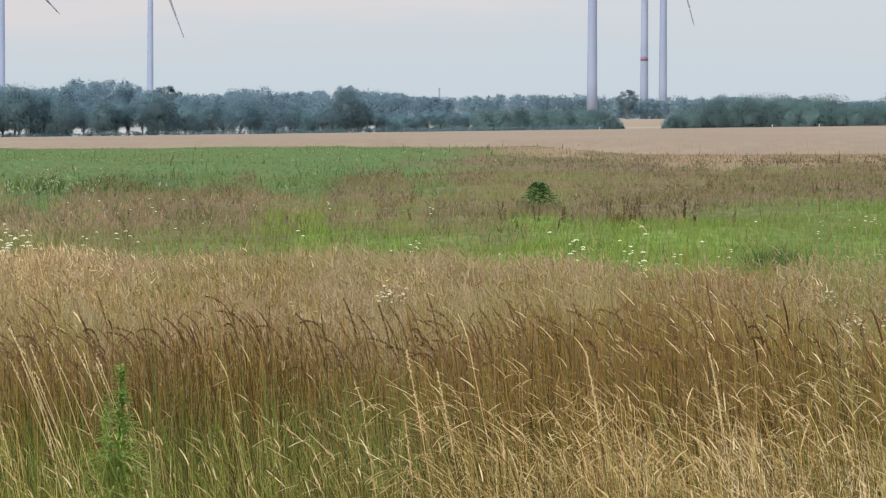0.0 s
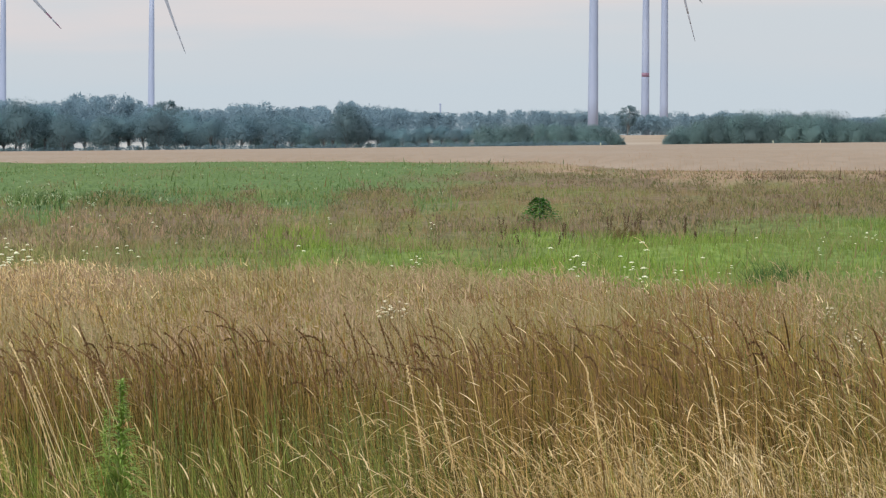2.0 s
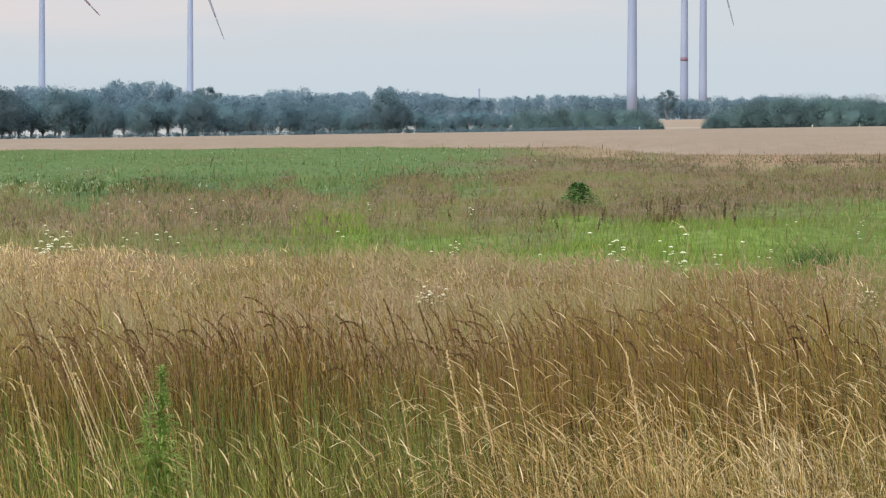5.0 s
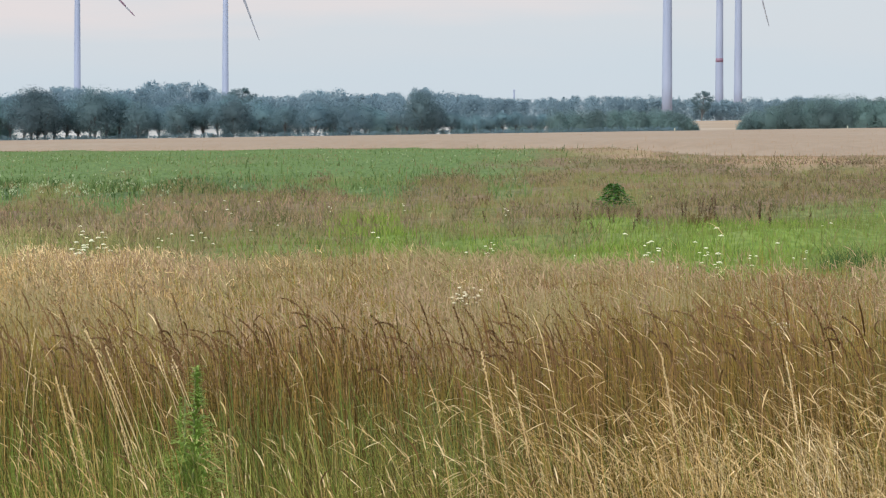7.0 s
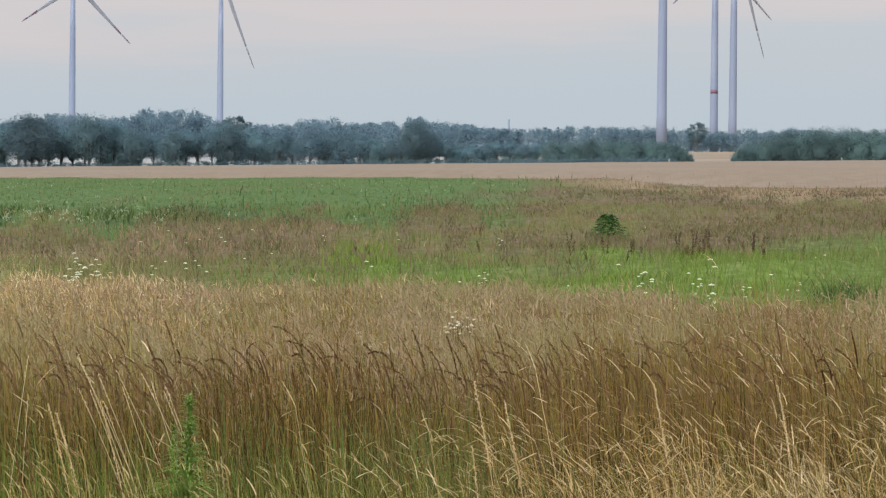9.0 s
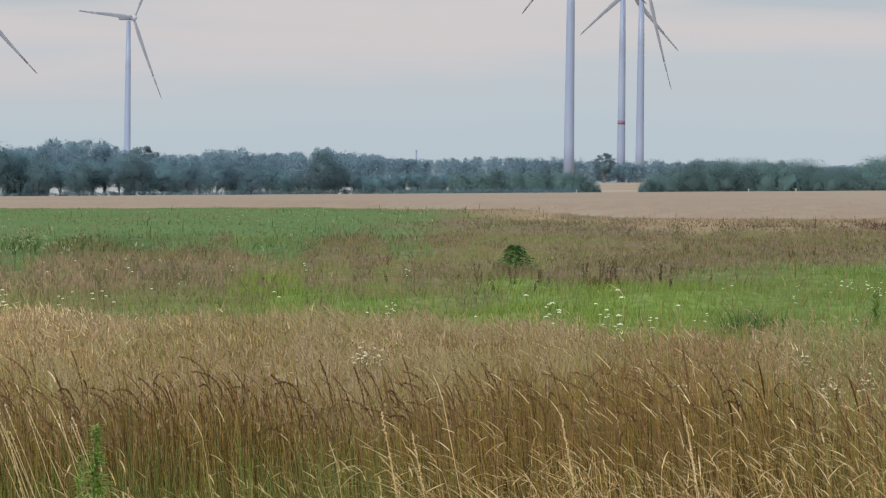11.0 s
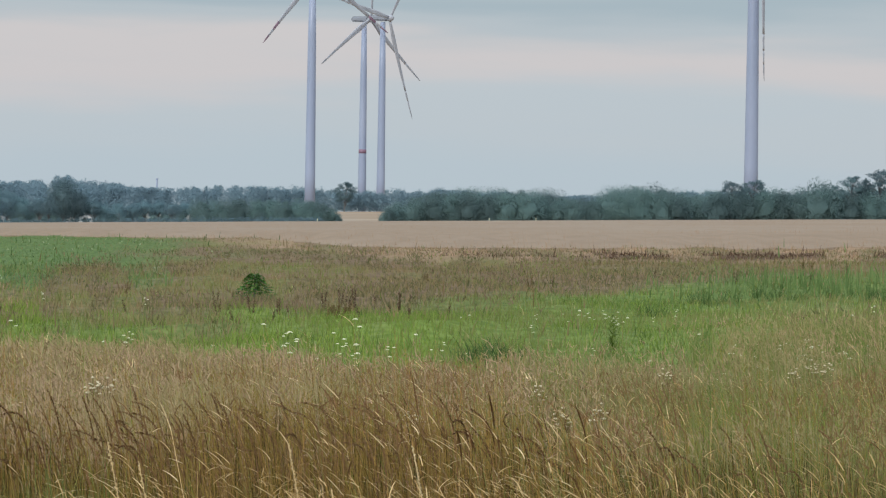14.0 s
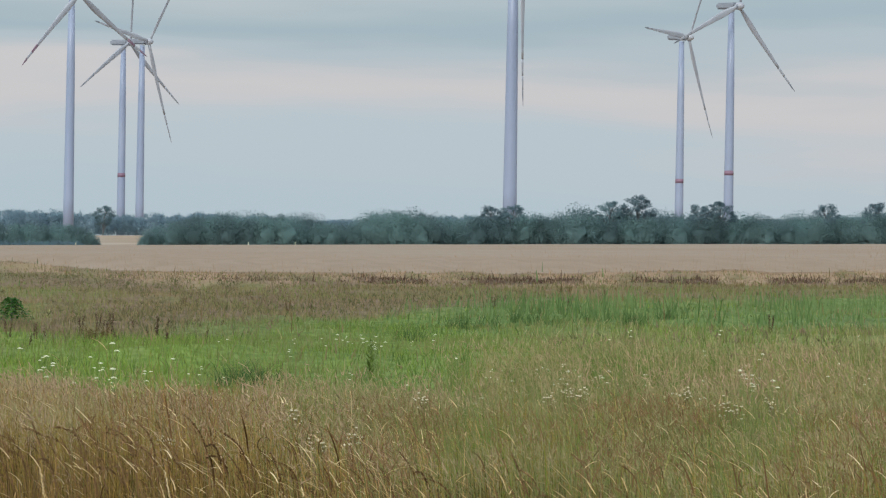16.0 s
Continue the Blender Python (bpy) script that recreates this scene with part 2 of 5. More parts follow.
def mesh_from(name, verts, faces_per, material):
    """A mesh from arrays: verts (n, 3) and quads (m, 4)."""
    me = bpy.data.meshes.new(name)
    q = len(faces_per)
    k = faces_per.shape[1]
    me.vertices.add(len(verts))
    me.vertices.foreach_set("co", np.ascontiguousarray(verts, dtype=np.float32).ravel())
    me.loops.add(q * k)
    me.loops.foreach_set("vertex_index", np.ascontiguousarray(faces_per, dtype=np.int32).ravel())
    me.polygons.add(q)
    me.polygons.foreach_set("loop_start", np.arange(0, q * k, k, dtype=np.int32))
    me.update(calc_edges=True)
    me.materials.append(material)
    return me


def part(name, data, material=None, parent=None, label=""):
    """One mesh object, from a bmesh or a mesh, under a thing or a part."""
    if isinstance(data, bmesh.types.BMesh):
        me = bpy.data.meshes.new(name)
        data.to_mesh(me)
        data.free()
        me.materials.append(material)
    else:
        me = data
    ob = new(name, me)
    if parent:
        ob.parent = parent
    return tagged(ob, label)


# ---- ground sheet ----


def ground_material():
    m, t, b = nodes_of("field_soil")
    pos = put(t, "ShaderNodeNewGeometry").outputs["Position"]
    sep = put(t, "ShaderNodeSeparateXYZ")
    t.links.new(pos, sep.inputs[0])
    base = blend(t, ramped(t, noisy(t, 0.5, 5.0), 0.35, 0.65), (0.14, 0.125, 0.055), (0.24, 0.19, 0.10))
    straw = blend(t, ramped(t, noisy(t, 0.02, 5.0), 0.35, 0.65), (0.29, 0.215, 0.150), (0.36, 0.28, 0.205))
    tone = blend(t, ramped(t, sep.outputs[1], 300, 420), base, straw)
    pale = blend(t, ramped(t, noisy(t, 0.01, 4.0), 0.35, 0.65), (0.34, 0.34, 0.33), (0.48, 0.48, 0.47))
    west = put(t, "ShaderNodeMath", operation="MULTIPLY")
    t.links.new(ramped(t, sep.outputs[0], 115, -40), west.inputs[0])
    t.links.new(ramped(t, sep.outputs[1], 1440, 1500), west.inputs[1])
    tone = blend(t, west.outputs[0], tone, pale)
    t.links.new(tone, b.inputs["Base Color"])
    b.inputs["Roughness"].default_value = 0.95
    b.inputs["Specular IOR Level"].default_value = 0.2
    return m


def build_ground():
    rad = np.concatenate([np.linspace(0, 60, 13)[1:], np.geomspace(70, 4900, 52)])
    ang = np.linspace(0, 2 * np.pi, 145)[:-1]
    aa, rr = np.meshgrid(ang, rad)
    x, y = rr * np.sin(aa), rr * np.cos(aa)
    v = np.stack([x, y, land(x, y)], -1).reshape(-1, 3)
    v = np.vstack([v, [[0, 0, 0]]])
    n, k = len(rad), len(ang)
    i, j = np.meshgrid(np.arange(n - 1), np.arange(k), indexing="ij")
    a, b2 = i * k + j, i * k + (j + 1) % k
    q = np.stack([a, b2, b2 + k, a + k], -1).reshape(-1, 4)
    c = len(v) - 1
    cap = np.stack([np.full(k // 2, c), np.arange(0, k, 2), np.arange(1, k, 2), (np.arange(2, k + 1, 2)) % k], -1)
    me = mesh_from("ground", v, np.vstack([q, cap[:, [0, 3, 2, 1]]]), ground_material())
    me.polygons.foreach_set("use_smooth", np.ones(len(me.polygons), bool))
    tagged(new("ground", me), "flat farmland of dry soil, stubble and low weeds", "ground", kind="structure")


build_ground()

# ---- grass ----
RNG = np.random.RandomState(7)
U0, U1 = -1000.0, 1930.0


def scatter(n, d0, d1, u0=U0, u1=U1, mask=None):
    """n points in a fan, even over the ground; mask thins them out."""
    d = np.sqrt(RNG.uniform(d0 * d0, d1 * d1, n))
    u = RNG.uniform(u0, u1, n)
    if mask is not None:
        keep = RNG.uniform(size=n) < mask(u, d)
        d, u = d[keep], u[keep]
    x, y = spot(u, d)
    return u, d, x, y, land(x, y)


def bent(x, y, z, height, lean, way, s, power=2.0):
    """Points at the shares s along blades that bend over towards way."""
    s = np.asarray(s)[None, :]
    reach = (lean * height)[:, None] * s ** power
    px = x[:, None] + np.cos(way)[:, None] * reach
    py = y[:, None] + np.sin(way)[:, None] * reach
    pz = z[:, None] + height[:, None] * s * (1 - 0.35 * (lean[:, None] * s) ** 2)
    return np.stack([px, py, pz], -1)


def strips(path, width, turn, profile):
    """Flat ribbons along paths (n, k, 3)."""
    n, k, _ = path.shape
    side = np.stack([np.cos(turn), np.sin(turn), np.zeros(n)], -1)[:, None, :]
    w = (width[:, None] * np.asarray(profile)[None, :] * 0.5)[:, :, None]
    v = np.stack([path - side * w, path + side * w], 2).reshape(-1, 3)
    base = (np.arange(n) * 2 * k)[:, None] + 2 * np.arange(k - 1)[None, :]
    q = np.stack([base, base + 1, base + 3, base + 2], -1).reshape(-1, 4)
    return v, q


def spikes(path, width, turn, profile):
    """Two crossed ribbons: seed heads with body."""
    v1, q1 = strips(path, width, turn, profile)
    v2, q2 = strips(path, width, turn + np.pi / 2, profile)
    return np.vstack([v1, v2]), np.vstack([q1, q2 + len(v1)])


def stuff(name, chunks, material, label, category="grass"):
    vs, qs, off = [], [], 0
    for v, q in chunks:
        vs.append(v)
        qs.append(q + off)
        off += len(v)
    ob = new(name, mesh_from(name, np.vstack(vs), np.vstack(qs), material))
    return tagged(ob, label, category, kind="stuff")


def leaves(n, d0, d1, height, lean, width, segs=3, mask=None, way=(np.pi, 0.9), spread=0.25, u0=U0, u1=U1, face=0.9):
    """Plain blades of grass; height is a number or a function of (u, d)."""
    u, d, x, y, z = scatter(n, d0, d1, u0, u1, mask)
    k = len(u)
    h = (height(u, d) if callable(height) else np.full(k, height)) * RNG.normal(1.0, spread, k).clip(0.35, 1.6)
    p = bent(x, y, z, h, np.abs(RNG.normal(lean, lean * 0.6, k)), RNG.normal(way[0], way[1], k), np.linspace(0, 1, segs + 1))
    prof = 1.0 - np.linspace(0, 1, segs + 1) ** 2 * 0.9
    return strips(p, width * RNG.uniform(0.6, 1.4, k), RNG.normal(0, face, k), prof)


def stalks(n, d0, d1, height, lean, stem_w, head_len, head_w, mask=None, way=(np.pi, 0.6), spread=0.12,
           u0=U0, u1=U1, droop=0.5, rough=(0.25, 1.0, 0.55, 0.95, 0.5, 0.1), stem_segs=4, kink=0.0, crossed=True, power=2.5):
    """Flowering stems with a seed head that nods over: returns stems and heads."""
    u, d, x, y, z = scatter(n, d0, d1, u0, u1, mask)
    k = len(u)
    h = (height(u, d) if callable(height) else np.full(k, height)) * RNG.normal(1.0, spread, k).clip(0.5, 1.35)
    ln, wy = np.abs(RNG.normal(lean, lean * 0.5, k)), RNG.normal(way[0], way[1], k)
    p = bent(x, y, z, h, ln, wy, np.linspace(0, 1, stem_segs + 1), power)
    turn = RNG.normal(0, 0.8, k)
    stem = strips(p, stem_w * RNG.uniform(0.7, 1.3, k), turn, 1.0 - 0.4 * np.linspace(0, 1, stem_segs + 1))
    # the head goes on from the tip, bending further over
    m = len(rough)
    s = np.linspace(0, 1, m)[None, :]
    L = head_len * RNG.uniform(0.6, 1.3, k)
    tilt = np.arctan(ln * 0.88 * power)[:, None] + np.abs(RNG.normal(kink, 0.35 * kink, k))[:, None] + np.abs(RNG.normal(droop, droop * 0.6, k))[:, None] * s
    step_len = (L / (m - 1))[:, None]
    out = np.cumsum(np.sin(tilt) * step_len, 1) - np.sin(tilt[:, :1]) * step_len
    up = np.cumsum(np.cos(tilt) * step_len, 1) - np.cos(tilt[:, :1]) * step_len
    tip = p[:, -1, :]
    hp = np.stack([tip[:, :1] + np.cos(wy)[:, None] * out, tip[:, 1:2] + np.sin(wy)[:, None] * out, tip[:, 2:3] + up], -1)
    head = (spikes if crossed else strips)(hp, head_w * RNG.uniform(0.6, 1.4, k), turn, rough)
    return stem, head


def tangle(n, d0, d1, height, length, width, mask=None):
    """Broken and crossing bits of straw hung in the stand at every height."""
    u, d, x, y, z = scatter(n, d0, d1, U0, U1, mask)
    k = len(u)
    L = length * RNG.uniform(0.4, 1.5, k)
    z = z + (height(u, d) - 0.35 * L) * (1 - np.abs(RNG.normal(0, 0.16, k))).clip(0.2, 1)
    tilt, way = RNG.normal(0.75, 0.7, k), RNG.normal(np.pi, 1.2, k)
    s = np.linspace(0, 1, 4)[None, :]
    bend = tilt[:, None] + RNG.normal(0.5, 0.6, k)[:, None] * s
    out = np.cumsum(np.sin(bend), 1) * (L / 4)[:, None]
    up = np.cumsum(np.cos(bend), 1) * (L / 4)[:, None] - 0.5 * L[:, None]
    p = np.stack([x[:, None] + np.cos(way)[:, None] * out, y[:, None] + np.sin(way)[:, None] * out, z[:, None] + up], -1)
    return strips(p, width * RNG.uniform(0.5, 1.4, k), RNG.normal(0, 0.9, k), (0.7, 1.0, 0.8, 0.2))


def ramp_u(u, *knots):
    """Piecewise-linear share along the heading: pairs (u, share)."""
    return np.interp(u, [k[0] for k in knots], [k[1] for k in knots])


def near_straw(u, d):
    patch = wobble(u / 90, d, 1.6, 3)
    return ramp_u(u, (-1000, 0.35), (-650, 0.3), (-150, 0.10), (-50, 0.2), (40, 0.5), (110, 0.8), (320, 1), (650, 0.9), (850, 0.95), (1250, 0.8), (1600, 0.4), (2000, 0.4)) * (0.5 + 0.7 * patch)


def crossing(u, d):
    """The tangle of bleached culms."""
    return ramp_u(u, (-1000, 0.12), (-500, 0), (-30, 0.02), (70, 0.3), (240, 0.7), (340, 1), (640, 0.9), (820, 0.65), (1200, 0.5), (1600, 0.25), (2000, 0.25))


def eastern_straw(u, d):
    return ramp_u(u, (-1000, 0), (640, 0.0), (850, 0.8), (1200, 0.8), (2000, 0.6)) * (0.15 + 0.85 * step(0.35, 0.7, wobble(u / 60, d, 2.0, 18)))


def near_brown(u, d):
    return ramp_u(u, (-1000, 0.9), (100, 1), (500, 0.9), (750, 0.5), (1000, 0.22), (2000, 0.25))


def near_green(u, d):
    patch = wobble(u / 90, d, 2.2, 5)
    return ramp_u(u, (-1000, 0.8), (-100, 1), (150, 0.25), (600, 0.2), (900, 0.7), (2000, 1)) * (0.45 + 0.7 * patch)


def mid_height(u, d):
    """Height of the brown stand, sinking towards its far side."""
    d = d - ramp_u(u, (-1000, 4.5), (-400, 4.5), (100, 2), (600, 0.5), (2000, 0)) * step(17, 25, d)
    stand = np.interp(d, [11, 13, 16, 20, 25, 29], [1.06, 1.05, 0.99, 0.91, 0.81, 0.5])
    return stand * ramp_u(u, (-1000, 1.0), (500, 1), (900, 0.92), (2000, 0.88)) * (0.93 + 0.14 * wobble(u / 60, d, 3, 8))


def front_height(u, d):
    return np.interp(d, [7, 9, 10, 11, 13], [0.92, 0.93, 0.93, 0.90, 0.94]) * (0.94 + 0.12 * wobble(u / 60, d, 1.2, 9))


def east(u, d):
    return ramp_u(u, (-1000, 0), (250, 0), (600, 0.5), (950, 1), (2000, 1)) * (0.35 + 0.65 * step(0.3, 0.7, wobble(u / 60, d, 3.0, 14)))


def west(u, d):
    return 1 - 0.9 * east(u, d)


def tail(u, d):
    """Where the dry stand runs out into the meadow."""
    return ramp_u(u, (-1000, 0), (900, 0), (1150, 0.8), (1300, 0.45), (2000, 0.45)) * (1 - step(40, 56, d)) * (0.25 + 0.75 * step(0.35, 0.7, wobble(u / 50, d * 0.3, 3.0, 16)))


def tail_height(d):
    return np.interp(d, [26, 36, 52], [0.72, 0.60, 0.45])


ANY = (np.pi, 1.3)
# undergrass and straw at the front
stuff("green_undergrass", [
    leaves(26000, 7.6, 10.8, front_height, 0.3, 0.0032, 4, near_green, way=ANY, spread=0.1),
    leaves(16000, 12, 27, lambda u, d: 0.93 * mid_height(u, d), 0.2, 0.006, 3, near_green, way=ANY, spread=0.1),
    leaves(12000, 11.5, 25, lambda u, d: 1.0 * mid_height(u, d), 0.3, 0.0045, 2, lambda u, d: step(0.45, 0.7, wobble(u / 60, d, 2.6, 19)), way=ANY, spread=0.08, u0=900)],
    UNDER, "yellow-green blades of long grass between dry stems")
stuff("olive_grass", [
    leaves(56000, 10.8, 27, mid_height, 0.2, 0.004, 3, east, way=ANY, spread=0.1, u0=250),
    leaves(15000, 17, 31, lambda u, d: 1.0 * mid_height(u, d), 0.2, 0.005, 2, lambda u, d: 0.7 * step(0.42, 0.7, wobble(u / 50, d, 3.0, 20)), way=ANY, spread=0.1),
    leaves(16000, 26, 52, lambda u, d: tail_height(d), 0.25, 0.008, 2, tail, way=ANY, spread=0.15, u0=900)],
    OLIVE, "olive-green and tan grass in a mixed stand")
# green blades, also added as the dark shade of the stand's gaps
stuff("deep_grass", [
    leaves(9000, 10.2, 11.4, lambda u, d: 0.86 * mid_height(u, d), 0.12, 0.0046, 3,
           lambda u, d: ramp_u(u, (-1000, 0.3), (-640, 0.3), (-450, 0.45), (-330, 0.2), (-180, 0.7), (-120, 1), (-40, 1), (40, 0.25), (140, 0), (2000, 0)) * (0.3 + 0.7 * step(0.3, 0.6, wobble(u / 60, d, 1.4, 33))), way=ANY, spread=0.13, u1=200)],
    GREEN, "dark green blades low inside the brown stand")
# dark blades set inside the stand as the shade of its gaps
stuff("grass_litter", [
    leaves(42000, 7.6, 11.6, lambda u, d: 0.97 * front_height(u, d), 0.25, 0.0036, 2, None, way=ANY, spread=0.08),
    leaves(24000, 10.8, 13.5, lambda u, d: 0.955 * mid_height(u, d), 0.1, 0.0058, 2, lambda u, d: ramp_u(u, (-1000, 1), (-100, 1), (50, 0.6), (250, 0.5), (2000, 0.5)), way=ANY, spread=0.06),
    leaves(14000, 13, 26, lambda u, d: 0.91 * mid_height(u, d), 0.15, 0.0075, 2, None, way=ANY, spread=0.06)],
    SHADEFILL, "dark lower blades inside the standing grass, shade put into their colour")
stems, heads = [], []
for args in (dict(n=3200, d0=7.6, d1=11.2, height=lambda u, d: 1.03 * front_height(u, d), lean=0.16, head_len=0.06, mask=near_straw, droop=0.5, way=(np.pi, 0.9)),
             dict(n=3800, d0=11.2, d1=21, height=lambda u, d: 1.04 * mid_height(u, d), lean=0.28, head_len=0.05, mask=eastern_straw, droop=0.6, way=(np.pi, 0.9)),
             dict(n=60, d0=11.2, d1=13, height=1.04, lean=0.16, head_len=0.07, mask=near_straw, droop=0.5)):
    s, h = stalks(stem_w=0.0018, head_w=0.0034, spread=0.07, kink=0.5, rough=(0.35, 1.0, 0.45, 1.0, 0.5, 0.95, 0.4, 0.8, 0.3, 0.1), **args)
    stems.append(s)
    heads.append(h)
stems.append(tangle(34000, 8.0, 11.0, front_height, 0.11, 0.0022, lambda u, d: near_straw(u, d) * ramp_u(u, (-1000, 0.7), (-600, 0.5), (0, 0.15), (180, 0.4), (320, 1), (800, 1), (900, 0.4), (2000, 0.4))))
stems.extend((leaves(15000, 7.6, 11.0, lambda u, d: 0.95 * front_height(u, d), 0.3, 0.0021, 4, near_straw, way=ANY, spread=0.14),
             leaves(7000, 18, 27, lambda u, d: 0.98 * mid_height(u, d), 0.2, 0.006, 2, None, way=ANY, spread=0.08, u1=-560)))
stuff("straw_grass", stems, STRAW, "dry straw-coloured grass stems leaning in the wind")
culms, nods = [], []
for args in (dict(n=520, d0=8.5, d1=11, height=lambda u, d: 1.05 * front_height(u, d), lean=0.2, head_len=0.055, mask=near_straw, kink=0.8),
             dict(n=3100, d0=8.4, d1=10.8, height=lambda u, d: 1.05 * front_height(u, d), lean=0.3, head_len=0.060, mask=crossing, kink=0.95),
             dict(n=5200, d0=8.0, d1=10.0, height=lambda u, d: 0.89 * front_height(u, d), lean=0.5, head_len=0.056, mask=crossing, kink=0.85),
             dict(n=800, d0=7.9, d1=10.6, height=lambda u, d: 0.99 * front_height(u, d), lean=0.10, head_len=0.035, mask=lambda u, d: 0.7 * near_green(u, d), kink=0.1),
             dict(n=1200, d0=10.4, d1=12.4, height=lambda u, d: 1.05 * mid_height(u, d), lean=0.22, head_len=0.055, mask=lambda u, d: ramp_u(u, (-1000, 0.1), (100, 0.1), (300, 0.3), (450, 0.8), (800, 1), (950, 0.3), (2000, 0.3)), kink=0.5),
             dict(n=420, d0=12, d1=19, height=lambda u, d: 1.05 * mid_height(u, d), lean=0.3, head_len=0.06, mask=eastern_straw, kink=0.6)):
    st, hd = stalks(stem_w=0.0016, head_w=0.0032, spread=0.09, droop=0.55, way=(np.pi, 0.5), power=1.35, rough=(0.35, 0.8, 0.7, 1.0, 0.8, 1.0, 0.7, 0.85, 0.5, 0.1), **args)
    culms.append(st)
    nods.append(hd)
loose = tangle(20000, 8.0, 10.8, lambda u, d: 1.03 * front_height(u, d), 0.10, 0.0018, lambda u, d: 0.06 + crossing(u, d))
stuff("culm_stems", culms, BROWN, "thin dry arching stems under the bleached heads")
nods.append(loose)
stuff("bleached_culms", nods, BLEACHED, "bleached narrow nodding heads and loose straw in the dry grass")
stuff("straw_seed_heads", heads, STRAW_HEAD, "pale nodding seed heads on dry grass")

# the tall brown grass behind it
stems, heads = [], []
for args in (dict(n=640, d0=10.8, d1=12.6, height=1.06, lean=0.10, head_len=0.12, head_w=0.0042, droop=2.1, kink=0.0),
             dict(n=300, d0=10.8, d1=12.6, height=1.03, lean=0.07, head_len=0.09, head_w=0.0048, droop=0.35, kink=0.05),
             dict(n=160, d0=8.6, d1=11, height=lambda u, d: 1.06 * front_height(u, d), lean=0.10, head_len=0.10, head_w=0.0042, droop=2.0, kink=0.0)):
    s, h = stalks(stem_w=0.0026, way=(np.pi, 0.6), spread=0.05, mask=near_brown, rough=(0.3, 0.7, 0.95, 0.8, 1.0, 0.8, 0.9, 0.7, 0.45, 0.1), **args)
    stems.append(s)
    heads.append(h)
stems.append(leaves(34000, 10.8, 15, lambda u, d: 0.99 * mid_height(u, d), 0.08, 0.0033, 3, near_brown, way=ANY, spread=0.07))
stems.append(leaves(30000, 14, 24, lambda u, d: 0.97 * mid_height(u, d), 0.12, 0.005, 2, west, way=ANY, spread=0.1))
stuff("brown_grass", stems, BROWN, "tall reddish-brown grass stems standing close")
stuff("brown_seed_heads", heads, BROWN_HEAD, "dark brown drooping seed heads on tall grass")
def sprays(n, d0, d1, height, mask, per, length, width, depth=0.10, u0=U0, u1=U1):
    """Open panicles: a few fine branchlets in every direction about each stem's tip."""
    u, d, x, y, z = scatter(n, d0, d1, u0, u1, mask)
    k = len(u)
    h = height(u, d) * (1.03 - np.abs(RNG.normal(0, depth, k)).clip(0, 0.5)) * RNG.normal(1, 0.025, k)
    tip = np.repeat(np.stack([x, y, z + h], -1), per, 0)
    m = len(tip)
    way = RNG.normal(0, 1, (m, 3)) * np.array([0.55, 0.55, 0.6]) + np.array([-0.25, 0, 0.95])
    way /= np.linalg.norm(way, axis=1)[:, None]
    side = np.cross(way, np.array([0, 1, 0]) + RNG.normal(0, 0.3, (m, 3)))
    side /= np.linalg.norm(side, axis=1)[:, None] + 1e-6
    a = tip + RNG.normal(0, 0.022, (m, 3))
    b = a + way * (length * RNG.uniform(0.5, 1.5, m))[:, None]
    w = side * (width * RNG.uniform(0.3, 0.7, m))[:, None]
    v = np.stack([a - w, a + w, b + w * 0.3, b - w * 0.3], 1).reshape(-1, 3)
    return v, np.arange(4 * m).reshape(m, 4)


def plume(u, d):
    patch = step(0.3, 0.62, wobble(u / 60, d, 2.4, 17))
    return (1 - 0.5 * east(u, d)) * ramp_u(u, (-1000, 1), (150, 1), (400, 0.45), (2000, 0.5)) * (patch + (1 - patch) * ramp_u(u, (-1000, 0.35), (700, 0.35), (1000, 0.06), (2000, 0.06)))


stems = [leaves(36000, 12, 31, lambda u, d: 0.98 * mid_height(u, d), 0.1, 0.0032, 1, plume, way=ANY, spread=0.06),
         leaves(4000, 27, 52, lambda u, d: tail_height(d), 0.15, 0.006, 1, tail, way=ANY, spread=0.1, u0=900)]
heads = [sprays(3000, 11.2, 13.2, lambda u, d: 0.98 * mid_height(u, d), plume, 3, 0.026, 0.0026, 0.16),
         sprays(34000, 12.8, 19, mid_height, plume, 3, 0.030, 0.0032),
         sprays(46000, 18, 32, mid_height, plume, 3, 0.042, 0.0052),
         sprays(9000, 27, 44, lambda u, d: np.interp(d, [26, 34, 44], [0.72, 0.62, 0.5]), lambda u, d: (1 - step(27, 38, d)) * (0.2 + 0.8 * step(0.35, 0.65, wobble(u / 40, d * 0.3, 3, 15))), 3, 0.05, 0.006),
         sprays(6000, 27, 52, lambda u, d: tail_height(d), tail, 3, 0.05, 0.007, u0=900)]
stuff("bleached_panicles", [sprays(18000, 19, 32, lambda u, d: 1.02 * mid_height(u, d), lambda u, d: ramp_u(u, (-1000, 1), (-760, 0.8), (-560, 0.15), (-300, 0.03), (2000, 0.03)), 3, 0.036, 0.0044)],
      STRAW_HEAD, "bleached straw-coloured panicles over the brown stand")
stuff("rusty_panicles", [sprays(22000, 12, 24, lambda u, d: 1.01 * mid_height(u, d), lambda u, d: ramp_u(u, (-1000, 0.25), (100, 0.3), (300, 0.9), (800, 0.9), (2000, 0.8)) * step(0.3, 0.6, wobble(u / 50, d, 2.6, 27)), 3, 0.034, 0.0036, 0.12),
      leaves(9000, 10.6, 13.5, lambda u, d: 0.99 * mid_height(u, d), 0.1, 0.0032, 3, lambda u, d: ramp_u(u, (-1000, 0.15), (0, 0.15), (120, 0.8), (500, 0.8), (750, 0.3), (2000, 0.15)), way=ANY, spread=0.07)],
      RUSTY, "reddish-brown panicles among the standing grass")
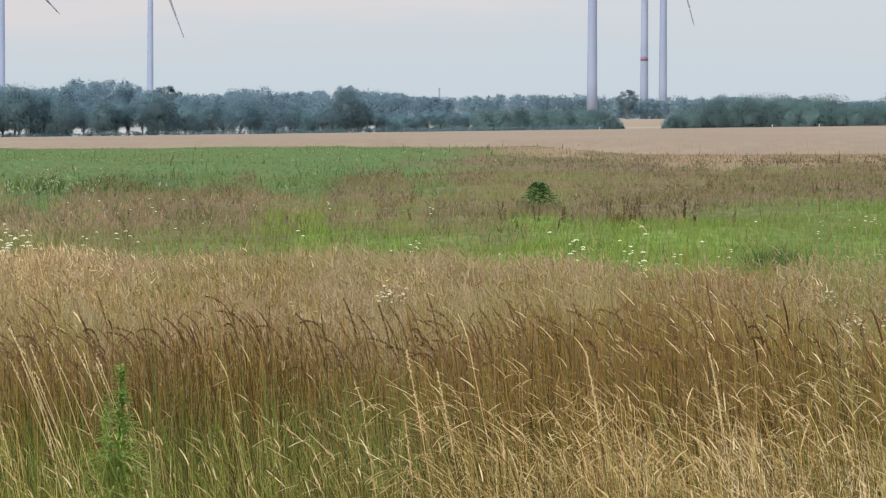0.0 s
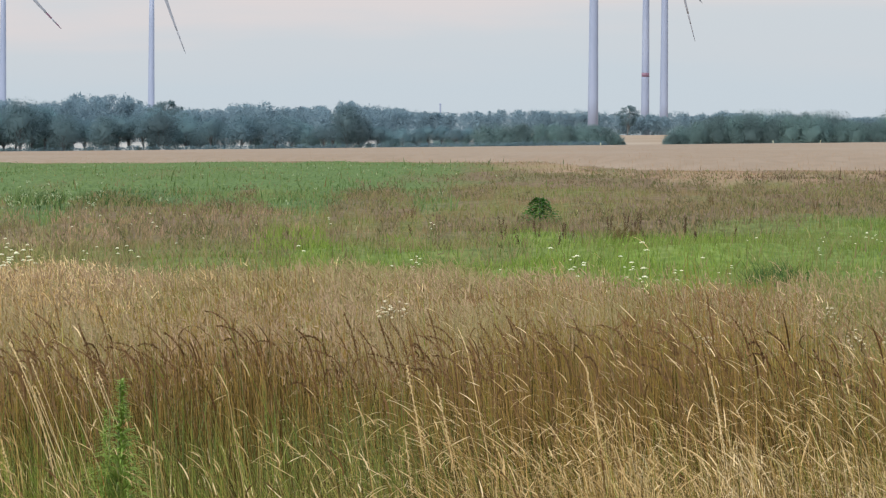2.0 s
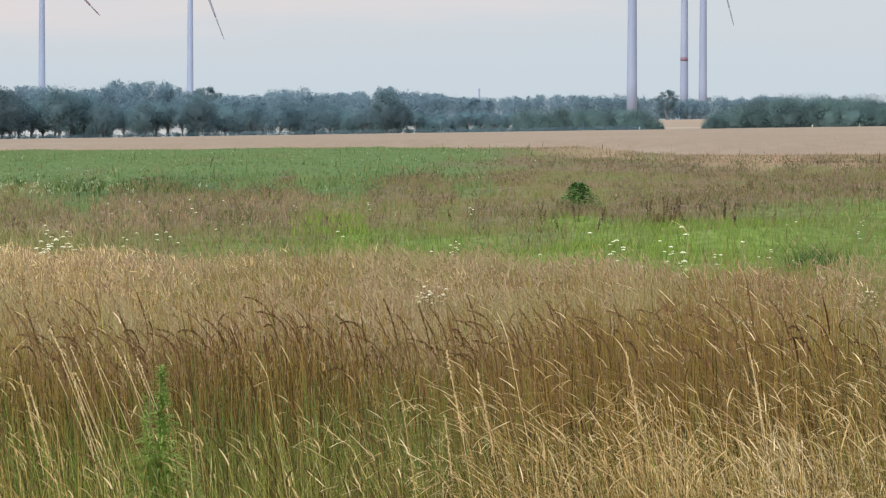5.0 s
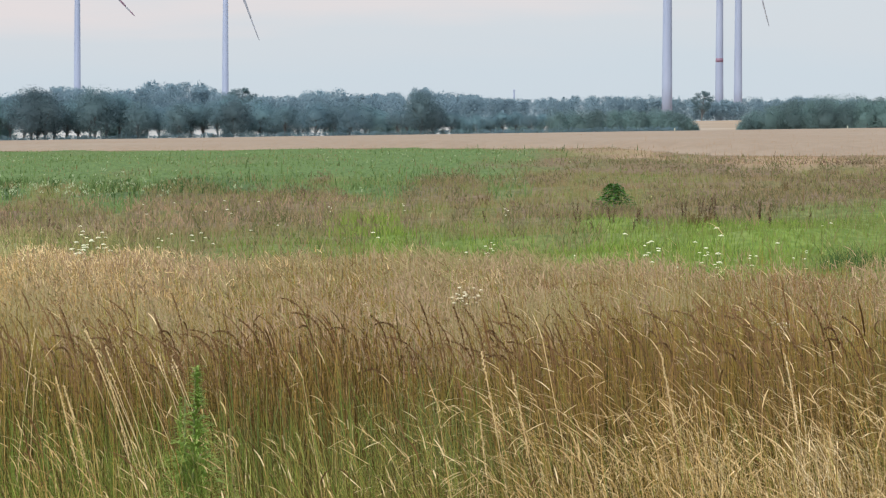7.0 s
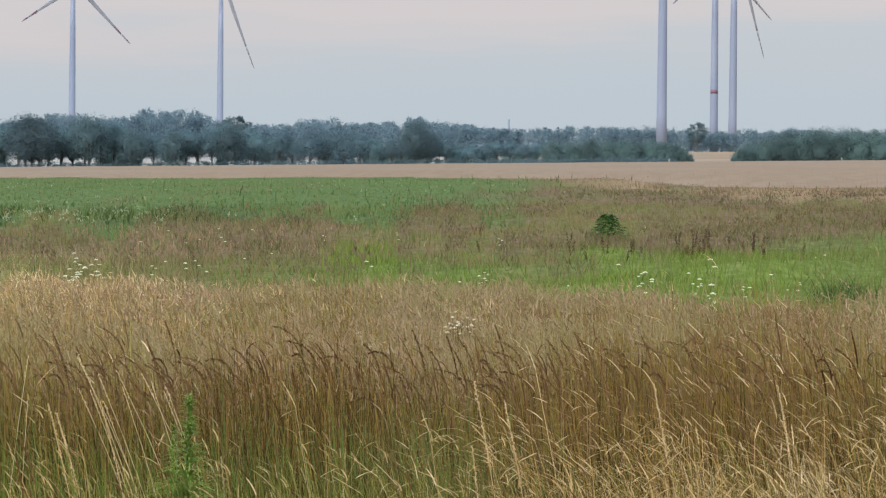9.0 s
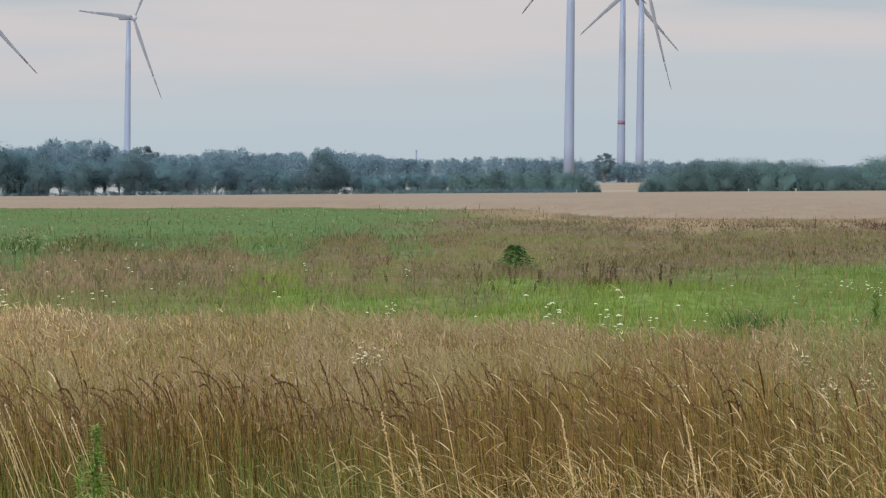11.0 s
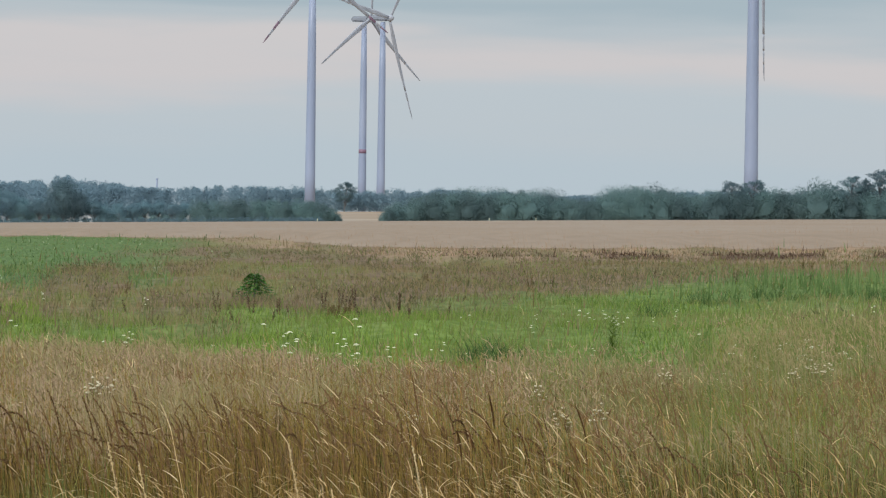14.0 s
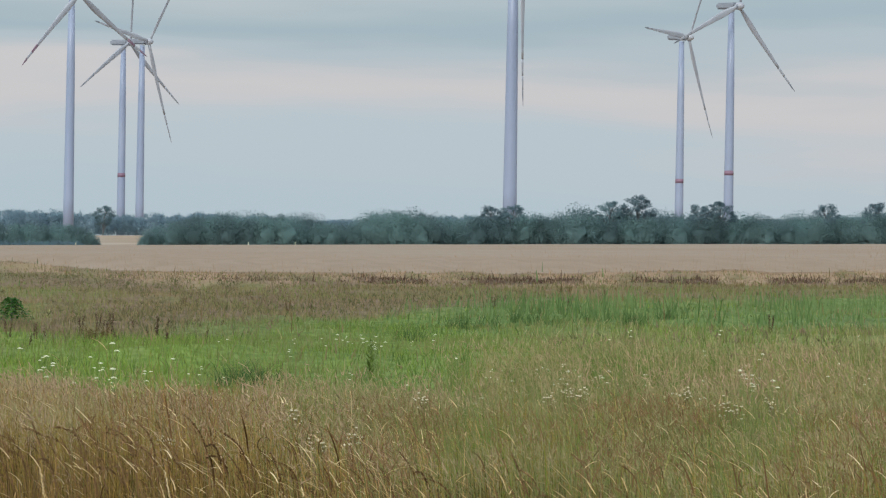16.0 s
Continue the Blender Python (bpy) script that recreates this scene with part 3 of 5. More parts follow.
stuff("panicle_stems", stems, BROWN, "thin brown stems of panicle grass")
stuff("panicles", heads, PANICLE, "pinkish-tan open grass panicles in a dense stand")

# rank grass all round the standpoint


def round_about(u, d):
    return np.where((u > U0) & (u < U1) & (d > 7.4), 0.0, 1.0)


FULL = math.pi * F
stuff("rank_grass", [
    leaves(9000, 0.9, 8, 0.72, 0.35, 0.010, 2, round_about, way=ANY, u0=-FULL, u1=FULL),
    leaves(10000, 7.4, 22, 0.8, 0.3, 0.016, 2, round_about, way=ANY, u0=-FULL, u1=FULL)],
    UNDER, "long yellow-green grass round the standpoint")

# the meadow beyond


def lime_at(u, d):
    near_edge = ramp_u(u, (-1000, 44), (-300, 42), (600, 40), (1000, 42), (2000, 55))
    far_edge = ramp_u(u, (-1000, 48), (-600, 50), (-250, 60), (300, 58), (600, 66), (900, 90), (1300, 105), (2000, 110))
    edge = 16 * (wobble(u / 60, d, 3, 11) - 0.5)
    return step(-4, 2, d - near_edge + 8) * (1 - step(-4, 4, d - far_edge + edge)) * ramp_u(u, (-1000, 0.15), (-500, 0.25), (-310, 0.4), (-260, 0.8), (-190, 0.75), (-120, 0.4), (60, 0.5), (150, 0.95), (450, 0.9), (600, 0.4), (2000, 0.15)) * (0.55 + 0.45 * step(0.3, 0.6, wobble(u / 35, d * 0.3, 3, 12)))


def dark_at(u, d):
    left = ramp_u(u, (-1000, 100), (-700, 100), (-200, 115), (0, 130), (120, 150), (2000, 200))
    far_edge = ramp_u(u, (-1000, 450), (-100, 372), (120, 290), (320, 215), (2000, 100))
    fade = step(0.1, 0.9, ramp_u(u, (-1000, 1), (-130, 1), (190, 0), (2000, 0)) + 0.7 * (wobble(u / 25, d * 0.06, 3, 26) - 0.5))
    a = fade * step(-14, 14, d - left + 75 * (wobble(u / 25, d * 0.15, 3, 21) - 0.5)) * (1 - step(-40, 30, d - far_edge + 90 * (wobble(u / 40, d * 0.05, 3, 22) - 0.5)))
    b = ramp_u(u, (-1000, 0), (800, 0), (1000, 0.8), (2000, 1)) * step(62, 72, d) * (1 - step(92, 112, d))
    return np.maximum(a, b * (0.4 + 0.6 * wobble(u / 40, d * 0.2, 5, 23)))


def russet_at(u, d):
    w = wobble(u / 30, d * 0.2, 3, 31)
    return np.clip(1 - 1.2 * lime_at(u, d) - 0.9 * green_at(u, d) - dark_at(u, d), 0, 1) * (1 - 0.55 * step(500, 750, u) * step(100, 112, d)) * (1 - rust_at(u, d)) * (0.75 + 0.2 * step(100, 400, u)) * step(0.3 - 0.2 * step(50, 300, u) * step(70, 85, d), 0.6, w)


def green_at(u, d):
    """The damp strip where it is less bright."""
    return ramp_u(u, (-1000, 0.45), (-300, 0.5), (400, 0.5), (600, 0.8), (1000, 0.8), (1200, 0.5), (2000, 0.5)) * step(-2, 2, d - ramp_u(u, (-1000, 36), (1000, 38), (1200, 46), (2000, 50))) * (1 - step(-6, 6, d - ramp_u(u, (-1000, 60), (300, 66), (700, 85), (2000, 108))))


def mixed_at(u, d):
    return np.clip(1 - 0.95 * green_at(u, d) - 1.1 * lime_at(u, d) - 0.8 * dark_at(u, d) - 0.95 * rust_at(u, d), 0.03, 1)


def wheat_edge(u):
    ragged = 18 * (wobble(u / 14, 0 * u, 9, 51) - 0.5) + 12 * (wobble(u / 4, 0 * u, 9, 54) - 0.5)
    return ragged + ramp_u(u, (-1000, 425), (-780, 415), (-185, 356), (150, 300), (300, 238), (430, 198), (600, 190), (1300, 190), (2000, 190))


def before_wheat(u, d):
    return 1 - step(-6, 6, d - wheat_edge(u))


def straw_at(u, d):
    """Bleached tufts in the damp strip's dry end."""
    return ramp_u(u, (-1000, 0.7), (-760, 0.6), (-600, 0), (900, 0), (1150, 0.5), (2000, 0.45)) * step(30, 36, d) * (1 - step(60, 74, d))


def pink_at(u, d):
    """Flushed dry grass along the wheat, in ragged patches."""
    band = step(-14, 10, d - ramp_u(u, (-1000, 400), (0, 300), (250, 185), (500, 138), (1000, 130), (2000, 126)) + 46 * (wobble(u / 45, d * 0.1, 3, 41) - 0.5))
    return ramp_u(u, (-1000, 0), (0, 0.1), (220, 0.7), (2000, 0.95)) * band * (0.25 + 0.75 * step(0.3, 0.62, wobble(u / 28, d * 0.12, 3, 42)))


def rust_at(u, d):
    """Dark rusty streaks of docks in front of the wheat."""
    return ramp_u(u, (-1000, 0), (450, 0), (650, 0.4), (850, 1), (1250, 0.9), (2000, 0.7)) * step(140, 147, d) * (1 - step(158, 168, d)) * step(0.3, 0.5, wobble(u / 22, d * 0.1, 3, 43))


def deep_at(u, d):
    """Dark clumps of docks and nettles where the herbs begin, their shade put into the colour."""
    return ramp_u(u, (-1000, 1), (-560, 0.85), (-380, 0.4), (-150, 0.25), (0, 0), (2000, 0)) * step(92, 102, d) * (1 - step(124, 150, d)) * step(0.38, 0.62, wobble(u / 26, d * 0.15, 3, 44))


def thatch_height(x, y, u, d):
    """Top of the matted lower growth of the meadow."""
    lumps = 0.09 * (wobble(x, y, 1.3, 71) - 0.5) + 0.14 * (wobble(x, y, 3.0, 72) - 0.5)
    return (0.27 + lumps) * step(26, 34, d)


def thatch_material():
    m, t, b = nodes_of("meadow_thatch")
    fine = ramped(t, noisy(t, 6.0, 6.0, (1, 0.25, 1)), 0.32, 0.68)
    broad = ramped(t, noisy(t, 0.3, 5.0, (1, 0.13, 1)), 0.42, 0.6)
    tone = blend(t, broad, blend(t, fine, (0.099, 0.110, 0.035), (0.182, 0.176, 0.071)), blend(t, fine, (0.132, 0.096, 0.058), (0.215, 0.158, 0.102)))
    # the deep layer paints the tall herbs' shade onto the matted growth
    for layer, lo, hi in (("russet", (0.122, 0.086, 0.055), (0.212, 0.153, 0.104)), ("pink", (0.285, 0.196, 0.130), (0.385, 0.278, 0.190)), ("rust", (0.078, 0.048, 0.033), (0.135, 0.088, 0.060)), ("straw", (0.298, 0.219, 0.110), (0.418, 0.328, 0.189)),
                          ("green", (0.082, 0.137, 0.033), (0.156, 0.228, 0.064)), ("dark", (0.068, 0.119, 0.041), (0.134, 0.204, 0.072)), ("lime", (0.112, 0.191, 0.031), (0.199, 0.285, 0.061)), ("deep", (0.045, 0.080, 0.034), (0.090, 0.140, 0.056))):
        at = put(t, "ShaderNodeAttribute")
        at.attribute_name = layer
        tone = blend(t, at.outputs["Fac"], tone, blend(t, fine, lo, hi))
    t.links.new(tone, b.inputs["Base Color"])
    b.inputs["Roughness"].default_value = 0.95
    b.inputs["Specular IOR Level"].default_value = 0.08
    return m


def build_thatch():
    us = np.linspace(-1250, 2200, 320)
    ds = np.geomspace(26, 450, 260)
    uu, dd = np.meshgrid(us, ds)
    x, y = spot(uu, dd)
    v = np.stack([x, y, land(x, y) + thatch_height(x, y, uu, dd) - 0.01], -1).reshape(-1, 3)
    n, k = uu.shape
    i, j = np.meshgrid(np.arange(n - 1), np.arange(k - 1), indexing="ij")
    q = (i * k + j)
    q = np.stack([q, q + 1, q + k + 1, q + k], -1).reshape(-1, 4)
    me = mesh_from("meadow_thatch", v, q, thatch_material())
    for layer, share in (("lime", lime_at), ("green", green_at), ("dark", dark_at), ("russet", russet_at), ("straw", straw_at), ("pink", pink_at), ("rust", rust_at), ("deep", deep_at)):
        me.attributes.new(layer, "FLOAT", "POINT").data.foreach_set("value", share(uu, dd).astype(np.float32).ravel())
    me.polygons.foreach_set("use_smooth", np.ones(len(me.polygons), bool))
    tagged(new("meadow_thatch", me), "matted low growth of a weedy meadow in green and russet patches", "meadow", kind="stuff")


build_thatch()


def tufts(n, d0, d1, height, lean, width, mask=None, segs=2, **kw):
    """Blades rooted in the matted growth; only their tops stand free."""
    u, d, x, y, z = scatter(n, d0, d1, U0, U1, mask)
    k = len(u)
    z = z + thatch_height(x, y, u, d) - 0.05
    h = (height(u, d) if callable(height) else np.full(k, height)) * RNG.normal(1.0, 0.22, k).clip(0.4, 1.6)
    p = bent(x, y, z, h, np.abs(RNG.normal(lean, lean * 0.6, k)), RNG.uniform(0, 2 * np.pi, k), np.linspace(0, 1, segs + 1))
    prof = 1.0 - np.linspace(0, 1, segs + 1) ** 2 * 0.8
    return strips(p, width * RNG.uniform(0.6, 1.4, k), RNG.normal(0, 0.9, k), prof)


def clumpy(u, d, seed, scale=2.0):
    x, y = spot(u, d)
    return step(0.35, 0.75, wobble(x, y, scale, seed))


stuff("lime_grass", [tufts(60000, 32, 70, 0.13, 0.3, 0.011, lime_at), tufts(16000, 68, 115, 0.13, 0.3, 0.018, lime_at),
                     tufts(26000, 57, 71, 0.17, 0.3, 0.014, lambda u, d: ramp_u(u, (-1000, 0), (-345, 0), (-300, 0.9), (-240, 0.9), (-190, 0), (2000, 0)))],
      LIME, "fresh lime-green grass in a damp strip of meadow")
stuff("green_grass", [
    leaves(26000, 11.5, 27, lambda u, d: 1.02 * mid_height(u, d), 0.25, 0.0048, 2, lambda u, d: ramp_u(u, (-1000, 0), (850, 0), (1050, 1), (2000, 1)) * step(0.5, 0.62, wobble(u / 45, d * 0.6, 3.0, 24)), way=ANY, spread=0.1, u0=850),
    leaves(12000, 26, 50, lambda u, d: tail_height(d), 0.25, 0.008, 2, lambda u, d: step(0.48, 0.62, wobble(u / 45, d * 0.4, 3.0, 25)), way=ANY, spread=0.15, u0=950),
    tufts(46000, 32, 72, 0.13, 0.3, 0.011, green_at), tufts(20000, 68, 115, 0.13, 0.3, 0.018, green_at)],
      GREEN, "soft mid-green grass of the damp strip")
stuff("meadow_grass", [
    tufts(40000, 27, 62, 0.18, 0.4, 0.010, mixed_at),
    tufts(34000, 58, 130, 0.17, 0.35, 0.017, lambda u, d: mixed_at(u, d) * before_wheat(u, d)),
    tufts(6000, 35, 130, 0.2, 0.3, 0.018, lambda u, d: clumpy(u, d, 81) * before_wheat(u, d)),
    tufts(18000, 125, 340, 0.16, 0.4, 0.035, lambda u, d: mixed_at(u, d) * before_wheat(u, d))],
    MEADOW, "mixed green and tan meadow grass")
stuff("russet_grass", [
    tufts(15000, 71, 76.3, 0.17, 0.3, 0.012, lambda u, d: step(118, 140, u) * (1 - step(198, 222, u))),
    tufts(18000, 44, 75, 0.18, 0.3, 0.011, russet_at),
    tufts(16000, 70, 130, 0.18, 0.3, 0.017, lambda u, d: russet_at(u, d) * before_wheat(u, d)),
    sprays(16000, 46, 170, lambda u, d: 0.40 + 0 * u, lambda u, d: russet_at(u, d) * before_wheat(u, d), 3, 0.075, 0.018, 0.15),
    tufts(14000, 110, 300, 0.18, 0.3, 0.035, lambda u, d: russet_at(u, d) * before_wheat(u, d))],
    RUSSET, "reddish-brown flowering grass in drifts")
stuff("flushed_grass", [
    tufts(15000, 62, 92, 0.17, 0.4, 0.015, lambda u, d: ramp_u(u, (-1000, 1), (-560, 0.95), (-440, 0.4), (-280, 0.5), (-150, 0.15), (-60, 0), (2000, 0)) * step(0.36, 0.6, wobble(u / 18, d * 0.5, 5.0, 93))),
    tufts(16000, 118, 200, 0.15, 0.4, 0.026, lambda u, d: pink_at(u, d) * (1 - rust_at(u, d)) * before_wheat(u, d)),
    tufts(5000, 180, 330, 0.22, 0.35, 0.035, lambda u, d: pink_at(u, d) * before_wheat(u, d))],
    PINK, "pinkish-tan dry grass in ragged patches along the wheat")
stuff("bleached_grass", [
    tufts(20000, 29, 75, 0.2, 0.5, 0.009, straw_at),
    leaves(2800, 36, 46, 0.70, 0.22, 0.008, 2, lambda u, d: ramp_u(u, (-1000, 1), (-880, 0.9), (-840, 0.1), (-780, 0), (1180, 0), (1260, 0.35), (2000, 0.35)), spread=0.2),
    tufts(1800, 32, 100, 0.14, 0.5, 0.013, lambda u, d: 0.7 * clumpy(u, d, 83, 3.0))],
    PALEGRASS, "bleached pale tufts of dry grass")
stuff("green_herbs", [
    tufts(24000, 60, 130, lambda u, d: 0.12 + 0.12 * clumpy(u, d, 91, 3.0), 0.6, 0.026, lambda u, d: dark_at(u, d) * (1 - deep_at(u, d)) * before_wheat(u, d)),
    tufts(5200, 70, 94, 0.42, 0.18, 0.026, lambda u, d: ramp_u(u, (-1000, 0), (860, 0), (980, 0.8), (2000, 1)) * clumpy(u, d, 80, 2.5)),
    tufts(3600, 60, 130, 0.32, 0.3, 0.032, lambda u, d: dark_at(u, d) * clumpy(u, d, 85)),
    tufts(66000, 110, 445, lambda u, d: 0.10 + 0.08 * clumpy(u, d, 90, 6.0), 0.7, 0.035, lambda u, d: dark_at(u, d) * (1 - deep_at(u, d))),
    tufts(500, 88, 280, 0.5, 0.12, 0.05, lambda u, d: (0.15 + dark_at(u, d)) * clumpy(u, d, 86, 4.0) * before_wheat(u, d))],
    DARKGREEN, "dark green broad-leaved herbs in a dense stand", "herbs")
stuff("dark_herbs", [
    tufts(24000, 90, 152, lambda u, d: 0.12 + 0.14 * clumpy(u, d, 84, 5.0), 0.5, 0.026, deep_at),
    tufts(2600, 225, 335, 0.40, 0.12, 0.055, lambda u, d: ramp_u(u, (-1000, 0), (-420, 0), (-250, 0.15), (-20, 0.3), (150, 0.3), (330, 0.2), (430, 0), (2000, 0)) * clumpy(u, d, 79, 5.0) * step(-70, -40, d - wheat_edge(u))),
    tufts(700, 86, 320, 0.34, 0.2, 0.04, lambda u, d: dark_at(u, d) * clumpy(u, d, 82, 4.0) ** 2)],
    DEEPGREEN, "deep green clumps of docks and nettles, toned darker for herb shade", "herbs")
stuff("pale_herb_tops", [sprays(170, 96, 124, lambda u, d: 0.42 + 0 * u, lambda u, d: ramp_u(u, (-1000, 1), (-850, 1), (-640, 0.6), (-560, 0), (2000, 0)), 4, 0.05, 0.03, 0.15, u1=-500), sprays(1300, 86, 330, lambda u, d: 0.40 + 0 * u, lambda u, d: (0.05 + dark_at(u, d)) * clumpy(u, d, 87, 5.0) ** 2 * before_wheat(u, d), 4, 0.05, 0.036, 0.2)],
      PALEHERB, "whitish-green flowering tops among the herbs", "herbs")
stuff("rusty_docks", [
    tufts(22000, 134, 176, 0.17, 0.45, 0.03, rust_at),
    tufts(500, 134, 176, 0.34, 0.15, 0.04, rust_at)],
    RUSTDOCK, "dark rusty docks in a ragged strip before the wheat", "dock")
stuff("dock_spikes", [
    tufts(420, 30, 120, 0.3, 0.1, 0.014, lambda u, d: 0.15 + 0.8 * clumpy(u, d, 88)),
    tufts(16000, 118, 145, 0.17, 0.35, 0.026, lambda u, d: 0.3 * ramp_u(u, (-1000, 0), (450, 0.0), (800, 0.9), (2000, 0.9)) * clumpy(u, d, 89, 7.0)),
    tufts(120, 110, 280, 0.33, 0.1, 0.035, before_wheat)],
    DOCK, "rusty brown dock spikes scattered through the meadow", "dock")


def build_wheat():
    """Ripe field: a low uneven block of crop with a ragged front."""
    us = np.linspace(-2600, 3600, 300)
    t = np.linspace(0, 1, 70) ** 2.2
    uu, tt = np.meshgrid(us, t)
    e0 = wheat_edge(uu)
    dd = e0 + tt * (1385 - e0)
    x, y = spot(uu, dd)
    top = (0.76 + 0.05 * wobble(x, y, 20, 52) + 0.015 * wobble(x, y, 6, 53)) * (0.42 + 0.58 * step(0, 40, dd - e0))
    v = np.stack([x, y, land(x, y) + top], -1)
    front = v[:1].copy()
    front[:, :, 2] = land(front[:, :, 0], front[:, :, 1]) - 0.02
    tail = v[-1:].copy()
    tail[:, :, 2] = land(tail[:, :, 0], tail[:, :, 1]) - 0.02
    v = np.concatenate([front, v, tail])
    n, k = v.shape[:2]
    i, j = np.meshgrid(np.arange(n - 1), np.arange(k - 1), indexing="ij")
    a = i * k + j
    q = np.stack([a, a + 1, a + k + 1, a + k], -1).reshape(-1, 4)
    m, t2, b = nodes_of("wheat_canopy")
    fine = ramped(t2, noisy(t2, 0.9, 6.0, (1, 0.15, 1)), 0.3, 0.7)
    broad = ramped(t2, noisy(t2, 0.03, 4.0, (1, 0.25, 1)), 0.35, 0.7)
    tone = blend(t2, broad, blend(t2, fine, (0.236, 0.168, 0.112), (0.276, 0.202, 0.142)), blend(t2, fine, (0.258, 0.196, 0.142), (0.296, 0.232, 0.174)))
    t2.links.new(tone, b.inputs["Base Color"])
    b.inputs["Roughness"].default_value = 0.9
    ob = new("wheat_field", mesh_from("wheat_field", v.reshape(-1, 3), q, m))
    tagged(ob, "ripe tan wheat field reaching to the hedges", "wheat field", kind="stuff")
    stuff("wheat_ears", [
        tufts(9000, 140, 215, 0.14, 0.4, 0.03, lambda u, d: ramp_u(u, (-1000, 0), (150, 0), (400, 0.2), (700, 0.3), (850, 1), (2000, 1)) * step(-55, -35, d - wheat_edge(u)) * (0.3 + 0.7 * clumpy(u, d, 92, 6.0))),
        leaves(60000, 90, 430, lambda u, d: 0.48 + 0.36 * step(-5, 40, d - wheat_edge(u)), 0.1, 0.022, 2, lambda u, d: step(-10, 4, d - wheat_edge(u)) * (1 - 0.9 * step(30, 90, d - wheat_edge(u))), spread=0.1),
        leaves(16000, 200, 800, 0.86, 0.1, 0.06, 2, lambda u, d: step(40, 60, d - wheat_edge(u)), spread=0.05)],
        WHEAT, "ripe wheat stalks standing at the field's edge", "wheat")


build_wheat()

# ---- trees ----


def tube(path, radii, sides=6):
    """Tapered limb along a path of vectors, as arrays."""
    vs, qs = [], []
    for i, (p, r) in enumerate(zip(path, radii)):
        for s in range(sides):
            a = 2 * math.pi * s / sides
            vs.append((p[0] + r * math.cos(a), p[1] + r * math.sin(a), p[2]))
    for i in range(len(path) - 1):
        for s in range(sides):
            a, b = i * sides + s, i * sides + (s + 1) % sides
            qs.append((a, b, b + sides, a + sides))
    return np.array(vs), np.array(qs)


def clump_leaves(rng, centre, radius, n, size, flat=0.8):
    """Leaf sprays over a lobe of the crown, mostly near its skin."""
    d = rng.normal(size=(n, 3))
    d /= np.linalg.norm(d, axis=1)[:, None]
    r = radius * rng.uniform(0.25, 1.0, n) ** 0.45 * rng.normal(1, 0.12, n)
    c = centre + d * r[:, None] * np.array([1, 1, flat])
    # sprays lie roughly along the lobe's skin
    out = d + rng.normal(0, 0.45, (n, 3))
    a = np.cross(out, rng.normal(size=(n, 3)))
    a /= np.linalg.norm(a, axis=1)[:, None]
    b = np.cross(a, out)
    b /= np.linalg.norm(b, axis=1)[:, None]
    s = (size * rng.uniform(0.5, 1.5, n))[:, None]
    v = np.stack([c - a * s, c - b * s * 0.6, c + a * s, c + b * s * 0.6], 1).reshape(-1, 3)
    return v, np.arange(4 * n).reshape(n, 4)


def outward(d, off, lift=0.8):
    """Normals of foliage: away from the lobe and from the crown's middle, a little upwards."""
    n = 0.2 * d + 0.9 * off + np.array([0, 0, lift])
    return n / (np.linalg.norm(n, axis=1)[:, None] + 1e-6)


def fine_leaves(rng, centre, radius, n, size, flat=0.8, heart=None):
    """Three-cornered leaf sprays round a lobe, loose at its skin, shaded with the lobe's roundness."""
    d = rng.normal(size=(n, 3))
    d /= np.linalg.norm(d, axis=1)[:, None]
    r = radius * rng.uniform(0, 1.0, n) ** 0.55
    c = centre + d * r[:, None] * np.array([1, 1, flat])
    a, b = rng.normal(size=(2, n, 3)) * (size * rng.uniform(0.5, 1.3, (n, 1)))
    v = np.stack([c + a, c + b, c - 0.5 * (a + b)], 1)
    nor = outward(d, from_heart(c, heart))
    flip = np.einsum("ij,ij->i", np.cross(v[:, 1] - v[:, 0], v[:, 2] - v[:, 0]), nor) < 0
    v[flip] = v[flip][:, ::-1]
    return v.reshape(-1, 3), np.arange(3 * n).reshape(n, 3), np.repeat(nor, 3, 0)


def from_heart(p, heart):
    if heart is None:
        return np.zeros_like(p)
    o = p - heart
    return o / (np.linalg.norm(o, axis=1)[:, None] + 1e-6)


def foliage_mesh(name, chunks, material):
    """One mesh of foliage masses: (verts, triangles, normals) each."""
    off, qs = 0, []
    for v, q, n in chunks:
        qs.append(q + off)
        off += len(v)
    me = mesh_from(name, np.vstack([c[0] for c in chunks]), np.vstack(qs), material)
    me.polygons.foreach_set("use_smooth", np.ones(len(me.polygons), bool))
    me.normals_split_custom_set_from_vertices(np.vstack([c[2] for c in chunks]).astype(np.float32))
    return me


def cube_sphere(n):
    """Unit ball of quads, welded."""
    g = np.linspace(-1, 1, n + 1)
    vs, qs = [], []
    for axis in range(3):
        for sign in (-1.0, 1.0):
            a, b = np.meshgrid(g, g, indexing="ij")
            p = np.zeros((n + 1, n + 1, 3))
            p[..., axis], p[..., (axis + 1) % 3], p[..., (axis + 2) % 3] = sign, a * sign, b
            off = len(vs) * (n + 1) ** 2
            i, j = np.meshgrid(np.arange(n), np.arange(n), indexing="ij")
            k = off + i * (n + 1) + j
            qs.append(np.stack([k, k + n + 1, k + n + 2, k + 1], -1).reshape(-1, 4))
            vs.append(p.reshape(-1, 3))
    v, q = np.vstack(vs), np.vstack(qs)
    _, first, back_ix = np.unique(np.round(v, 5), axis=0, return_index=True, return_inverse=True)
    v = v[first]
    return v / np.linalg.norm(v, axis=1)[:, None], back_ix.reshape(-1)[q]


BALL_V, BALL_Q = cube_sphere(2)
BALL_T = np.vstack([BALL_Q[:, [0, 1, 2]], BALL_Q[:, [0, 2, 3]]])


